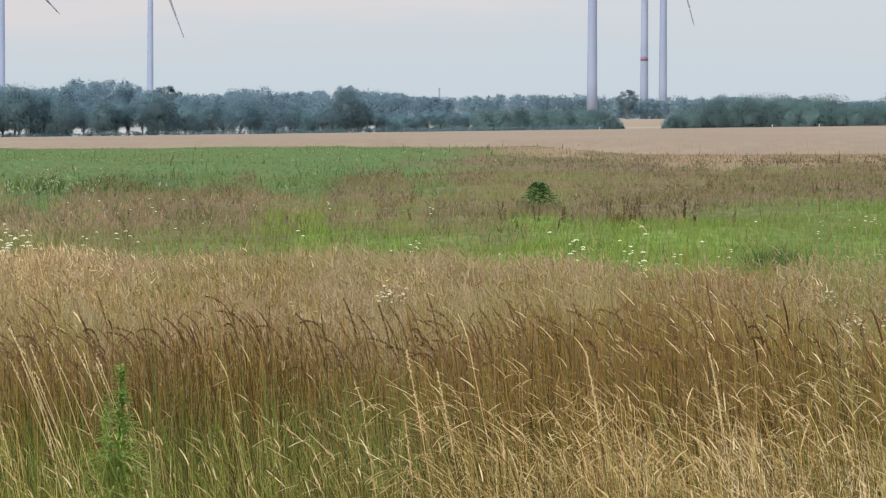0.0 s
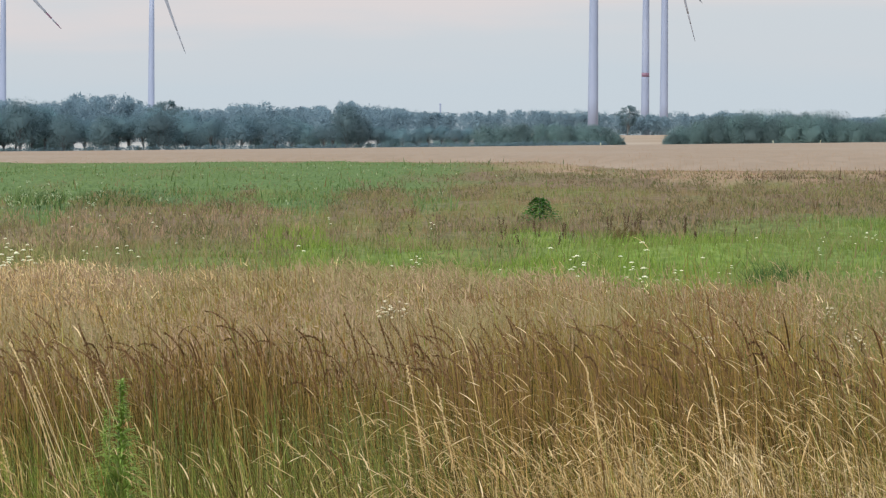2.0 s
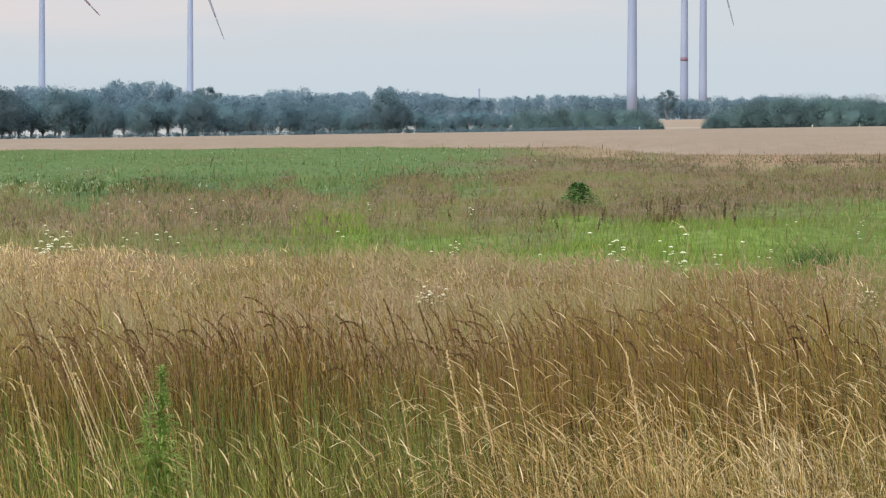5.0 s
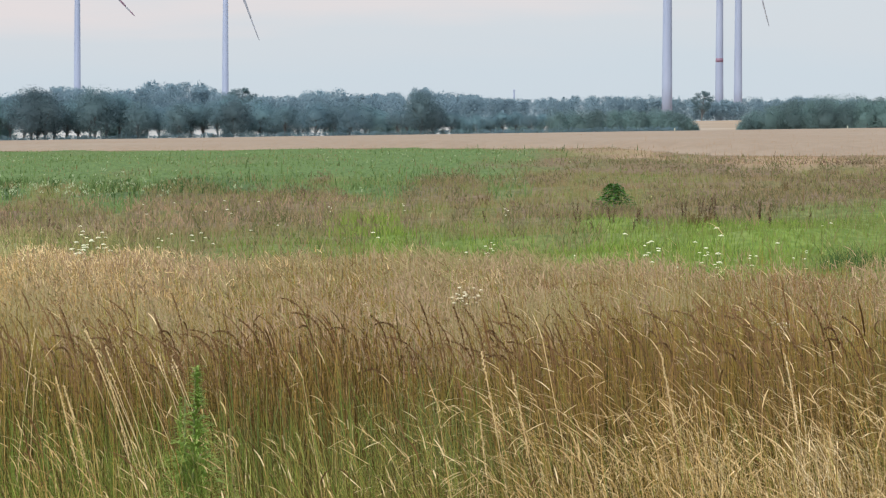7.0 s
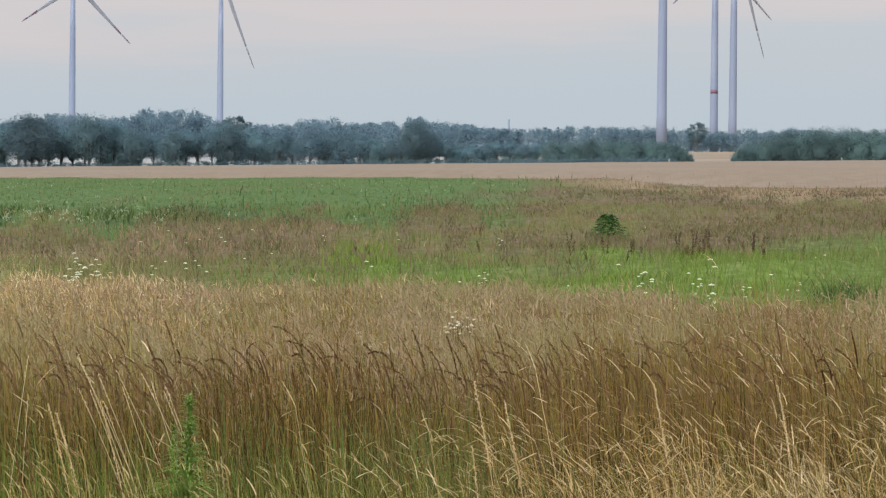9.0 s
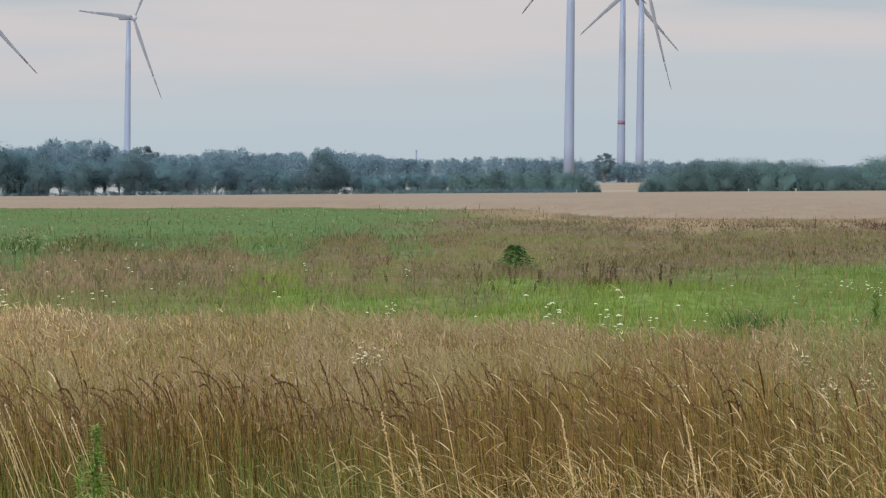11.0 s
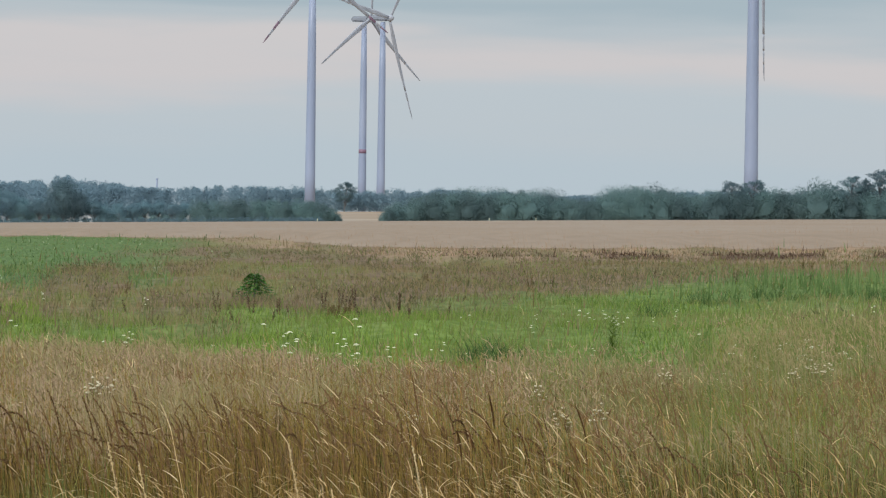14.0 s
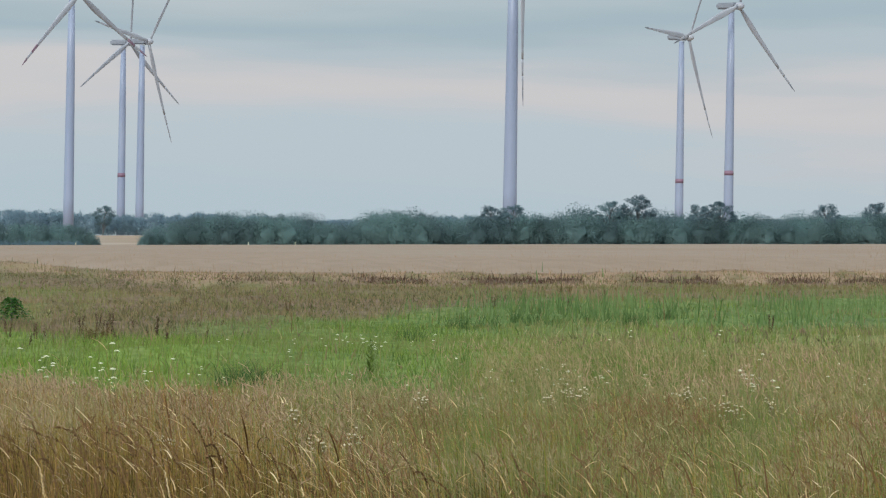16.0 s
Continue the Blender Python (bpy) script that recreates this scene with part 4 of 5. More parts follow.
def lobe(rng, centre, radius, flat=0.8, heart=None):
    """A dense inner mass of foliage with a knobbly surface."""
    bumps = 1 + 0.16 * np.sin(BALL_V @ rng.normal(0, 3.2, 3) + rng.uniform(0, 6)) + 0.12 * np.sin(BALL_V @ rng.normal(0, 6, 3))
    bumps = bumps + rng.normal(0, 0.05, len(BALL_V))
    v = centre + BALL_V * (radius * bumps)[:, None] * np.array([1, 1, flat])
    return v, BALL_T, outward(BALL_V, from_heart(v, heart))


def tree(name, height, spread, bole, lobes, per_lobe, leaf, seed, label, category, leafmat=None, squat=0.8, puff=1.0, fill=0.8):
    """A tree with forked limbs; bole is the share of bare trunk. Its base is at the origin."""
    rng = np.random.RandomState(seed)
    root = new(name)
    tv, tq, off = [], [], 0

    def limb(path, radii, sides=6):
        nonlocal off
        v, q = tube(path, radii, sides)
        tv.append(v)
        tq.append(q + off)
        off += len(v)

    lean = rng.normal(0, 0.04, 2) * height
    r0 = 0.018 * height + 0.03
    top = np.array([lean[0], lean[1], height * 0.8])
    limb([np.array([0, 0, -0.2]), np.array([lean[0] * 0.2, lean[1] * 0.2, height * 0.25]), top * 0.6, top], [r0 * 1.3, r0, r0 * 0.6, r0 * 0.15])
    masses = []
    heart = np.array([lean[0] * 0.5, lean[1] * 0.5, height * (bole + 0.35 * (1 - bole))])
    for i in range(lobes):
        f = (i + 0.5) / lobes
        a = i * 2.4 + rng.uniform(-0.5, 0.5)
        zc = height * (bole + (0.97 - bole) * f) - spread * 0.16
        env = math.sin(math.pi * (0.18 + 0.75 * f)) ** 0.8
        rc = spread * 0.5 * env * rng.uniform(0.35, 0.85)
        c = np.array([math.cos(a) * rc + lean[0] * f, math.sin(a) * rc + lean[1] * f, zc])
        start = np.array([lean[0] * 0.4, lean[1] * 0.4, max(height * 0.12, zc - spread * 0.35)])
        limb([start, (start + c) / 2 + np.array([0, 0, 0.04 * height]), c], [r0 * 0.45, r0 * 0.3, r0 * 0.1], 4)
        lr = puff * spread * rng.uniform(0.15, 0.27)
        masses.append(fine_leaves(rng, c, lr * 1.1, per_lobe, leaf, squat, heart))
    masses.append(lobe(rng, heart, spread * 0.3 * fill, 0.3 * height * (1 - bole) / (0.3 * spread), heart))
    part("trunk", mesh_from("trunk", np.vstack(tv), np.vstack(tq), HAZED_BARK), None, root, "trunk with forked limbs, greyed by haze in its colour")
    part("crown", foliage_mesh("crown", masses, leafmat or HAZED_LEAF), None, root)
    return tagged(root, label, category, "trees of the field hedge")


def set_at(ob, u, d, turn=0.0, size=1.0):
    x, y = spot(u, d)
    ob.matrix_basis = Matrix.LocRotScale((float(x), float(y), float(land(x, y))), Euler((0, 0, turn)), (size, size, size))
    return ob


OAK_LABEL = "broad hazy green field tree with visible trunk in the hedge"
SHRUB_LABEL = "dense rounded green hedge shrub at the wheat's edge"
DARK_LABEL = "dark broad-crowned tree standing out of the field hedge"
TALL_LABEL = "tall airy tree standing above the hedge"
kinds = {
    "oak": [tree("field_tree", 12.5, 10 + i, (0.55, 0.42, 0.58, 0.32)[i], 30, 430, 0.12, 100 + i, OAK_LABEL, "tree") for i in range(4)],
    "shrub": [tree("hedge_shrub", 8.5, 8.5 + i, 0.03, 26, 430, 0.12, 200 + i, SHRUB_LABEL, "shrub", HAZED_SHRUBLEAF, squat=0.9, puff=1.1) for i in range(4)],
    "dark": [tree("field_tree", 12.5, 10.5 + i, 0.34, 30, 430, 0.12, 150 + i, DARK_LABEL, "tree", HAZED_DARKLEAF) for i in range(2)],
    "tall": [tree("tall_tree", 14.5, 11.5, 0.42, 26, 230, 0.14, 300 + i, TALL_LABEL, "tree", HAZED_DARKLEAF, squat=0.5, puff=0.56, fill=0.2) for i in range(3)],
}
first_use = set()


def plant(kind, which, u, d, turn, size):
    ob = kinds[kind][which % len(kinds[kind])]
    x, y = spot(u, d)
    m = Matrix.LocRotScale((float(x), float(y), float(land(x, y))), Euler((0, 0, turn)), (size, size, size))
    if ob.name not in first_use:
        first_use.add(ob.name)
        ob.matrix_basis = m
        return ob
    return copy_thing(ob, m @ Matrix.Diagonal((1 / ob.scale[0], 1 / ob.scale[1], 1 / ob.scale[2], 1)))


TR = random.Random(5)
WEST_TOPS = ((-1120, 18), (-895, 18), (-880, 19.2), (-840, 19.2), (-822, 16.2), (-782, 16.2), (-770, 19), (-720, 19), (-700, 17), (-675, 14.8), (-545, 14.8), (-530, 16),
             (-455, 16), (-445, 12.8), (-370, 12.8), (-360, 14), (-285, 13.5), (-225, 11.6), (-140, 11.4), (-125, 9.2), (125, 9.0), (145, 10.4), (285, 9.6))
EAST_TOPS = ((408, 6.8), (450, 9.8), (520, 10.8), (690, 10.7), (705, 8.4), (765, 8.4), (780, 11.2), (890, 11.2), (905, 9.7), (985, 9.7), (1066, 10.9), (1130, 10.9), (1145, 12.3), (1160, 12.3),
             (1175, 10.4), (1290, 10.9), (1440, 10.4), (2050, 10.6))
u = -1120.0
while u < 285:
    top = float(ramp_u(u, *WEST_TOPS))
    kind, own = ("oak", 12.5) if u < 60 else ("shrub", 8.5)
    plant(kind, TR.randrange(4), u, 1402 + TR.uniform(-6, 22), TR.uniform(0, 6.28), top / own * TR.uniform(0.80, 0.96))
    if TR.random() < np.interp(u, [-300, -100, 50], [0.28, 0.85, 1.0]):
        plant("shrub", TR.randrange(4), u + 15, 1425 + TR.uniform(-6, 10), TR.uniform(0, 6.28), TR.uniform(0.5, 0.85) * top / 11)
    plant("shrub", TR.randrange(4), u + TR.uniform(0, 20), 1394 + TR.uniform(0, 4), TR.uniform(0, 6.28), TR.choice((0.12, 0.16, 0.2, 0.28, 0.42) if u < -250 else (0.14, 0.18, 0.24, 0.32, 0.5)))
    u += TR.uniform(16, 32)
u = 408.0
while u < 2050:
    top = float(ramp_u(u, *EAST_TOPS)) / 8.5
    plant("shrub", TR.randrange(4), u, 1405 + TR.uniform(-6, 6), TR.uniform(0, 6.28), top * TR.uniform(0.86, 1.1))
    plant("shrub", TR.randrange(4), u + 10, 1425 + TR.uniform(-6, 10), TR.uniform(0, 6.28), top * TR.uniform(1.0, 1.2))
    u += TR.uniform(22, 38)
for i, (uu, size) in enumerate(((1012, 1.06), (1042, 1.1), (1221, 1.2), (1266, 1.34), (1380, 1.1), (1411, 1.2), (1600, 1.1), (1690, 1.15))):
    plant("tall", i, uu, 1411, i * 1.3, size)
for i, (uu, size) in enumerate(((-172, 1.30), (-150, 0.95), (-860, 1.55), (-835, 1.45), (-748, 1.52), (-505, 1.22), (-600, 1.05), (-672, 1.12))):
    plant("dark", i, uu, 1394, i * 2.1, size)
for i, (uu, size) in enumerate(((290, 0.85), (300, 0.65), (309, 0.42), (316, 0.22), (402, 0.6), (395, 0.4), (388, 0.2))):
    plant("shrub", i, uu, 1398, i * 1.1, size)
plant("tall", 2, -490, 1430, 2.0, 1.38)
plant("tall", 1, 323, 2200, 0.7, 1.22)


def undergrowth(u0, u1, d, seed):
    """Brambles and nettles along the foot of the hedge."""
    rng = np.random.RandomState(seed)
    cv, cq, off = [], [], 0
    for uu in np.arange(u0, u1, 5.0):
        x, y = spot(uu + rng.uniform(-2, 2), d + rng.uniform(-2, 2))
        c = np.array([x, y, float(land(x, y)) + rng.uniform(0.6, 1.6)])
        v, q = clump_leaves(rng, c, rng.uniform(0.8, 1.6), 60, 0.22, 0.9)
        cv.append(v)
        cq.append(q + off)
        off += len(v)
    ob = new("hedge_undergrowth", mesh_from("hedge_undergrowth", np.vstack(cv), np.vstack(cq), HAZED_LEAF))
    tagged(ob, "low dark undergrowth along the foot of the hedge", "undergrowth", kind="stuff")


undergrowth(-1150, 290, 1390, 66)


def far_wood(name, d, u0, u1, tall, n_crowns, seed, label, tops=None):
    rng = np.random.RandomState(seed)
    masses = []
    for i in range(n_crowns):
        uu = rng.uniform(u0, u1)
        dd = d + rng.uniform(0, 60)
        x, y = spot(uu, dd)
        h = tall * float(np.interp(uu, [-200, 420, 620], [1.0, 0.95, 0.72])) * rng.uniform(0.84, 1.0) * (0.95 + 0.12 * math.sin(uu * 0.017 + seed))
        if tops:
            h = float(ramp_u(uu, *tops)) * rng.uniform(0.86, 1.0)
        w = rng.uniform(4, 8)
        g = float(land(x, y))
        heart = np.array([x, y, g + 0.45 * h])
        masses.append(fine_leaves(rng, heart, w * 0.79, 400, 0.36, 0.48 * h / (w * 0.78), heart))
        for k in range(5):
            c = np.array([x + rng.uniform(-0.6, 0.6) * w, y + rng.normal(0, 2), g + h * rng.uniform(0.62, 0.86)])
            r = w * rng.uniform(0.22, 0.38)
            masses.append(fine_leaves(rng, c, r * 1.05, 60, 0.28, 0.85, heart))
    ob = new(name, foliage_mesh(name, masses, HAZED_FARLEAF))
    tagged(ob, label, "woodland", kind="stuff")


# the woods behind wear the palest leaf colour, with most haze painted in
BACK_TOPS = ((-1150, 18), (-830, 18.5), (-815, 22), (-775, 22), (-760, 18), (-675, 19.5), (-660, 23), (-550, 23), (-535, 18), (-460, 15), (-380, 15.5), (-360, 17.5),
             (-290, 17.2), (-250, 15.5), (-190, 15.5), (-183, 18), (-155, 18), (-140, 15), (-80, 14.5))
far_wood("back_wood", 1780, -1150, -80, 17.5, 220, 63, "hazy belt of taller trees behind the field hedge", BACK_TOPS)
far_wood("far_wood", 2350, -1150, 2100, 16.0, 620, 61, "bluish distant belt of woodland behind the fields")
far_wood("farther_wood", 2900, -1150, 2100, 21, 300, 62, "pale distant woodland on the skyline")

def mast():
    """A slim concrete stack on the skyline."""
    bm = bmesh.new()
    bmesh.ops.create_cone(bm, cap_ends=True, segments=12, radius1=0.8, radius2=0.55, depth=22.0, matrix=Matrix.Translation((0, 0, 11)))
    root = new("distant_stack")
    part("shaft", bm, TOWER, root)
    bm = bmesh.new()
    bmesh.ops.create_cone(bm, cap_ends=True, segments=12, radius1=0.75, radius2=0.75, depth=1.2, matrix=Matrix.Translation((0, 0, 21.6)))
    part("rim", bm, TOWER, root)
    set_at(root, -8, 3000)
    tagged(root, "thin grey stack far off above the woodland", "stack")


mast()


def marker(u, d):
    """A white boundary post with a rounded cap at the hedge's foot."""
    root = new("marker_post")
    bm = bmesh.new()
    bmesh.ops.create_cone(bm, cap_ends=True, segments=10, radius1=0.13, radius2=0.12, depth=1.5, matrix=Matrix.Translation((0, 0, 0.75)))
    part("shaft", bm, PETAL, root)
    bm = bmesh.new()
    bmesh.ops.create_uvsphere(bm, u_segments=10, v_segments=6, radius=0.15, matrix=Matrix.Translation((0, 0, 1.5)))
    part("cap", bm, PETAL, root)
    set_at(root, u, d)
    tagged(root, "small white boundary post at the foot of the hedge", "post", "boundary posts")


for uu in (276, 580, 663):
    marker(uu, 1387)

# ---- wind turbines ----
HUB, REACH = 126.0, 70.0
AXIS = radians(-55)  # rotor axis: turned from facing the viewer towards the right


def ring_tube(bm, profile, sides=24):
    """Surface of revolution about z from (radius, height) pairs."""
    rings = [[bm.verts.new((r * math.cos(2 * math.pi * s / sides), r * math.sin(2 * math.pi * s / sides), z)) for s in range(sides)] for r, z in profile]
    for a, b in zip(rings, rings[1:]):
        for s in range(sides):
            bm.faces.new((a[s], a[(s + 1) % sides], b[(s + 1) % sides], b[s])).smooth = True
    bm.faces.new(rings[-1])
    bm.faces.new(rings[0][::-1])


def tower_r(z):
    return float(np.interp(z, [0, 40, 90, HUB], [2.7, 2.4, 2.05, 1.5]))


def blade_mesh(z0, z1, n=10):
    """A stretch of rotor blade along z, a flattened tapering section with twist."""
    bm = bmesh.new()
    rings = []
    for i in range(n + 1):
        z = z0 + (z1 - z0) * i / n
        s = z / REACH
        chord = float(np.interp(s, [0, 0.04, 0.2, 0.6, 0.95, 1], [1.9, 1.9, 3.7, 2.2, 1.0, 0.25]))
        thick = float(np.interp(s, [0, 0.05, 0.2, 0.6, 1], [1.8, 1.7, 1.0, 0.45, 0.1]))
        tw = radians(float(np.interp(s, [0, 0.2, 1], [14, 12, 0])))
        ring = []
        for k in range(10):
            a = 2 * math.pi * k / 10
            px, py = (0.5 * math.cos(a) + 0.12) * chord, 0.5 * math.sin(a) * thick * (1 if math.cos(a) > -0.3 else 0.5)
            ring.append(bm.verts.new((px * math.cos(tw) - py * math.sin(tw), px * math.sin(tw) + py * math.cos(tw) - 2.2 * s * s, z)))
        rings.append(ring)
    for a, b in zip(rings, rings[1:]):
        for k in range(10):
            bm.faces.new((a[k], a[(k + 1) % 10], b[(k + 1) % 10], b[k])).smooth = True
    bm.faces.new(rings[-1])
    bm.faces.new(rings[0][::-1])
    return bm


def turbine(u, d, phase, band, marked, stout=1.05, turn=AXIS, hub=HUB):
    root = new("wind_turbine")
    bm = bmesh.new()
    ring_tube(bm, [(stout * tower_r(z * HUB / hub), z) for z in (0, 20, 40, 65, 90, hub - 2)])
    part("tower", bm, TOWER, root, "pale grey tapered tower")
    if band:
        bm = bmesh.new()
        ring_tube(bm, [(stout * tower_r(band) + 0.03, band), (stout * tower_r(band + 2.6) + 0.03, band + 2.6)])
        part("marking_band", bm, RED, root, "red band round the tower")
    nac = bmesh.new()
    bmesh.ops.create_cube(nac, size=1.0)
    bmesh.ops.scale(nac, vec=(4.0, 13.0, 4.0), verts=nac.verts)
    for v in nac.verts:
        if v.co.y > 0:
            v.co.x *= 0.8
            v.co.z = v.co.z * 0.85 + 0.2
    bmesh.ops.bevel(nac, geom=nac.edges[:], offset=0.9, segments=3, affect="EDGES")
    top = Matrix.Translation((0, 0, hub)) @ Matrix.Rotation(-turn, 4, "Z")
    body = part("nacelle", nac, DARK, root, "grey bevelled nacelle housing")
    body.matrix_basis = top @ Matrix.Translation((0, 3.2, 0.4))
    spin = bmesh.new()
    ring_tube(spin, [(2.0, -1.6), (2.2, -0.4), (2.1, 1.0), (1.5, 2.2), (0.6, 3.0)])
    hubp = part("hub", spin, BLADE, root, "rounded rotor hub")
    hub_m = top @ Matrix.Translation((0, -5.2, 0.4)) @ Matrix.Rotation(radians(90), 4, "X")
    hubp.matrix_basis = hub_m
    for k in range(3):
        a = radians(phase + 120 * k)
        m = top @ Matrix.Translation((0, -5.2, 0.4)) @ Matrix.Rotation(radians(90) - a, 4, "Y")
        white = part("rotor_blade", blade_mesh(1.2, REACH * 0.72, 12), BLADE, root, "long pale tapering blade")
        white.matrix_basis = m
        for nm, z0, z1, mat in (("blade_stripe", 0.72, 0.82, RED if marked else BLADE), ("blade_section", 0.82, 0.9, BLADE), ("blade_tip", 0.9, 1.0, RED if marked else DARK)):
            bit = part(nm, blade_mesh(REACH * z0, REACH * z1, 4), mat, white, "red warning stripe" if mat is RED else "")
    set_at(root, u, d)
    return tagged(root, "pale grey wind turbine above the trees" + (", red-banded tower" if band else "") + (", red blade stripes" if marked else ""), "wind turbine", "wind farm")


for row in ((-779, 3100, -36, 0, True, 1.02, AXIS, 121.0), (-518.5, 3280, -62, 0, False, 1.02), (262, 2230, -25, 0, True), (354, 2780, -33, 38.5, False),
            (387, 2765, 52, 0, False), (1041, 1790, -93, 0, False, 1.15), (1340, 2650, -62, 33.0, False, 1.05, AXIS, 123.5), (1427, 2340, -40, 33.2, False, 1.05, radians(-45))):
    turbine(*row)

# ---- single plants ----


def bush(u, d, h, w, seed):
    rng = np.random.RandomState(seed)
    root = new("bush")
    tv, tq, off, cv, cq, coff = [], [], 0, [], [], 0
    for i in range(52):
        a, f = i * 2.4 + rng.uniform(-0.2, 0.2), (i + 0.5) / 52
        z0, reach = h * (0.32 + 0.6 * f), w * 0.5 * (1.05 - 0.82 * f ** 1.3) * rng.uniform(0.75, 1.15)
        k = np.linspace(0, 1, 7)
        lift = reach * (0.45 * k - 0.75 * k * k)
        path = [np.array([math.cos(a) * reach * kk, math.sin(a) * reach * kk, z0 + ll]) for kk, ll in zip(k, lift)]
        v, q = tube([np.array([0, 0, 0.25 * h])] + path[::3], [0.009, 0.006, 0.004, 0.002], 4)
        tv.append(v)
        tq.append(q + off)
        off += len(v)
        across = np.array([-math.sin(a), math.cos(a), 0.0])
        along = np.array([math.cos(a), math.sin(a), -0.3])
        for c in path[1:]:
            for turn in (-1, 1, 0):
                way = across * turn + along * (0.6 if turn else 1.0) + rng.normal(0, 0.2, 3)
                way /= np.linalg.norm(way)
                wide = np.cross(way, np.array([0, 0, 1.0]) + rng.normal(0, 0.35, 3)) * 0.016
                tip = c + way * rng.uniform(0.055, 0.10)
                mid = (c + tip) / 2 + np.array([0, 0, 0.008])
                cv.append(np.array([c, mid - wide, tip, mid + wide]))
                cq.append(np.arange(4)[None, :] + coff)
                coff += 4
    part("branches", mesh_from("branches", np.vstack(tv), np.vstack(tq), HAZED_BARK), None, root)
    part("foliage", mesh_from("foliage", np.vstack(cv), np.vstack(cq), BUSH), None, root, "glossy dark green leaves")
    set_at(root, u, d)
    return tagged(root, "small dark green bush alone in the meadow", "bush")


bush(169, 77, 0.80, 0.92, 9)


def tall_stalk(u, d, h, lean, seed, spiked=True):
    """One long pale grass stalk with a narrow spike of seeds."""
    rng = np.random.RandomState(seed)
    root = new("grass_stalk")
    s = np.linspace(0, 1, 9)
    path = [np.array([lean * v ** 2, 0.01 * math.sin(4 * v), h * v]) for v in s]
    v, q = tube(path, [0.0014 - 0.0006 * v for v in s], 5)
    part("stem", mesh_from("stem", v, q, BLEACHED), None, root)
    cv, cq, off = [], [], 0
    for f in np.linspace(0.84, 1.0, 60) if spiked else np.linspace(0.95, 1.0, 8):
        c = np.array([lean * f ** 2, 0.01 * math.sin(4 * f), h * f]) + rng.normal(0, 0.0012, 3)
        v, q = clump_leaves(rng, c, 0.0012, 4, 0.0025, 1.8)
        cv.append(v)
        cq.append(q + off)
        off += len(v)
    part("seed_spike", mesh_from("seed_spike", np.vstack(cv), np.vstack(cq), BLEACHED), None, root, "pale narrow seed spike")
    set_at(root, u, d)
    return tagged(root, "single long pale grass stalk with a ripe seed spike" if spiked else "bare bleached grass stalk leaning over the brown grass", "grass stalk", "tall grass stalks")


for row in ((38, 9.4, 1.207, -0.128, 1), (92, 9.4, 1.165, -0.128, 2), (-10, 9.2, 1.08, -0.07, 3), (345, 9.8, 1.18, -0.12, 4), (-600, 9.6, 1.16, -0.16, 5),
            (-660, 9.5, 1.14, -0.18, 6), (-700, 9.7, 1.15, -0.15, 7), (560, 10.2, 1.15, -0.12, 8), (1640, 10.0, 1.12, -0.05, 9), (-470, 9.3, 1.05, -0.05, 10)):
    tall_stalk(*row)
SR = random.Random(31)
for i in range(12):
    tall_stalk(SR.uniform(-560, -430), SR.uniform(9.8, 11), SR.uniform(1.1, 1.26), SR.uniform(-0.34, -0.2), 40 + i, False)
for i in range(8):
    tall_stalk(SR.uniform(-980, -880), SR.uniform(9.8, 11), SR.uniform(1.1, 1.22), SR.uniform(-0.2, 0.1), 60 + i, False)


def brown_stalk(seed, droop):
    """One reddish-brown stem whose seed head bows over; 1.15 m to the top of its bow."""
    rng = np.random.RandomState(seed)
    root = new("brown_grass_stalk")
    path = [np.array([-0.07 * f ** 2, 0.012 * math.sin(3 * f + seed), 1.07 * f]) for f in np.linspace(0, 1, 8)]
    v, q = tube(path, np.linspace(0.0017, 0.0011, 8), 5)
    part("stem", mesh_from("stem", v, q, RUSTY), None, root)
    p, tilt, cv, cq, off = path[-1].copy(), 0.15, [], [], 0
    way, rachis = rng.normal(math.pi, 0.35), [path[-1].copy()]
    for i in range(26):
        f = i / 25
        tilt += droop / 26
        p = p + 0.0048 * np.array([math.cos(way) * math.sin(tilt), math.sin(way) * math.sin(tilt), math.cos(tilt)])
        rachis.append(p.copy())
        v, q = clump_leaves(rng, p, 0.0012 + 0.0012 * math.sin(math.pi * (0.15 + 0.8 * f)), 5, 0.0030, 1.3)
        cv.append(v)
        cq.append(q + off)
        off += len(v)
    v, q = tube(rachis[::5], np.linspace(0.0010, 0.0005, len(rachis[::5])), 4)
    cv.append(v)
    cq.append(q + off)
    part("seed_head", mesh_from("seed_head", np.vstack(cv), np.vstack(cq), BROWN_HEAD), None, root, "dark brown bowing seed head")
    return tagged(root, "reddish-brown grass stalk with a bowing seed head", "grass stalk", "brown grass stalks")


bows = [brown_stalk(800 + i, (1.5, 1.1, 1.75, 0.3, 0.7, 1.35)[i]) for i in range(6)]
BOWED = ((-737, 580), (-648, 535), (-574, 567), (-562, 544), (-540, 598), (-580, 621), (-494, 576), (-454, 598), (-458, 558), (-485, 616), (-580, 640), (-336, 526), (-313, 544), (-404, 571),
         (-174, 553), (-115, 544), (-29, 553), (53, 553), (-6, 598), (21, 589), (-196, 612), (-137, 621), (157, 558), (309, 548), (368, 530), (486, 540), (617, 576), (716, 607), (572, 562), (445, 553))
BR = random.Random(41)
bowed = [(uu, 1.7 - (low - 225) * 11.5 / 7500) for uu, low in BOWED] + [(BR.uniform(-960, 700), BR.uniform(1.08, 1.2)) for _ in range(90)] + [(BR.uniform(700, 1250), BR.uniform(1.02, 1.12)) for _ in range(16)]
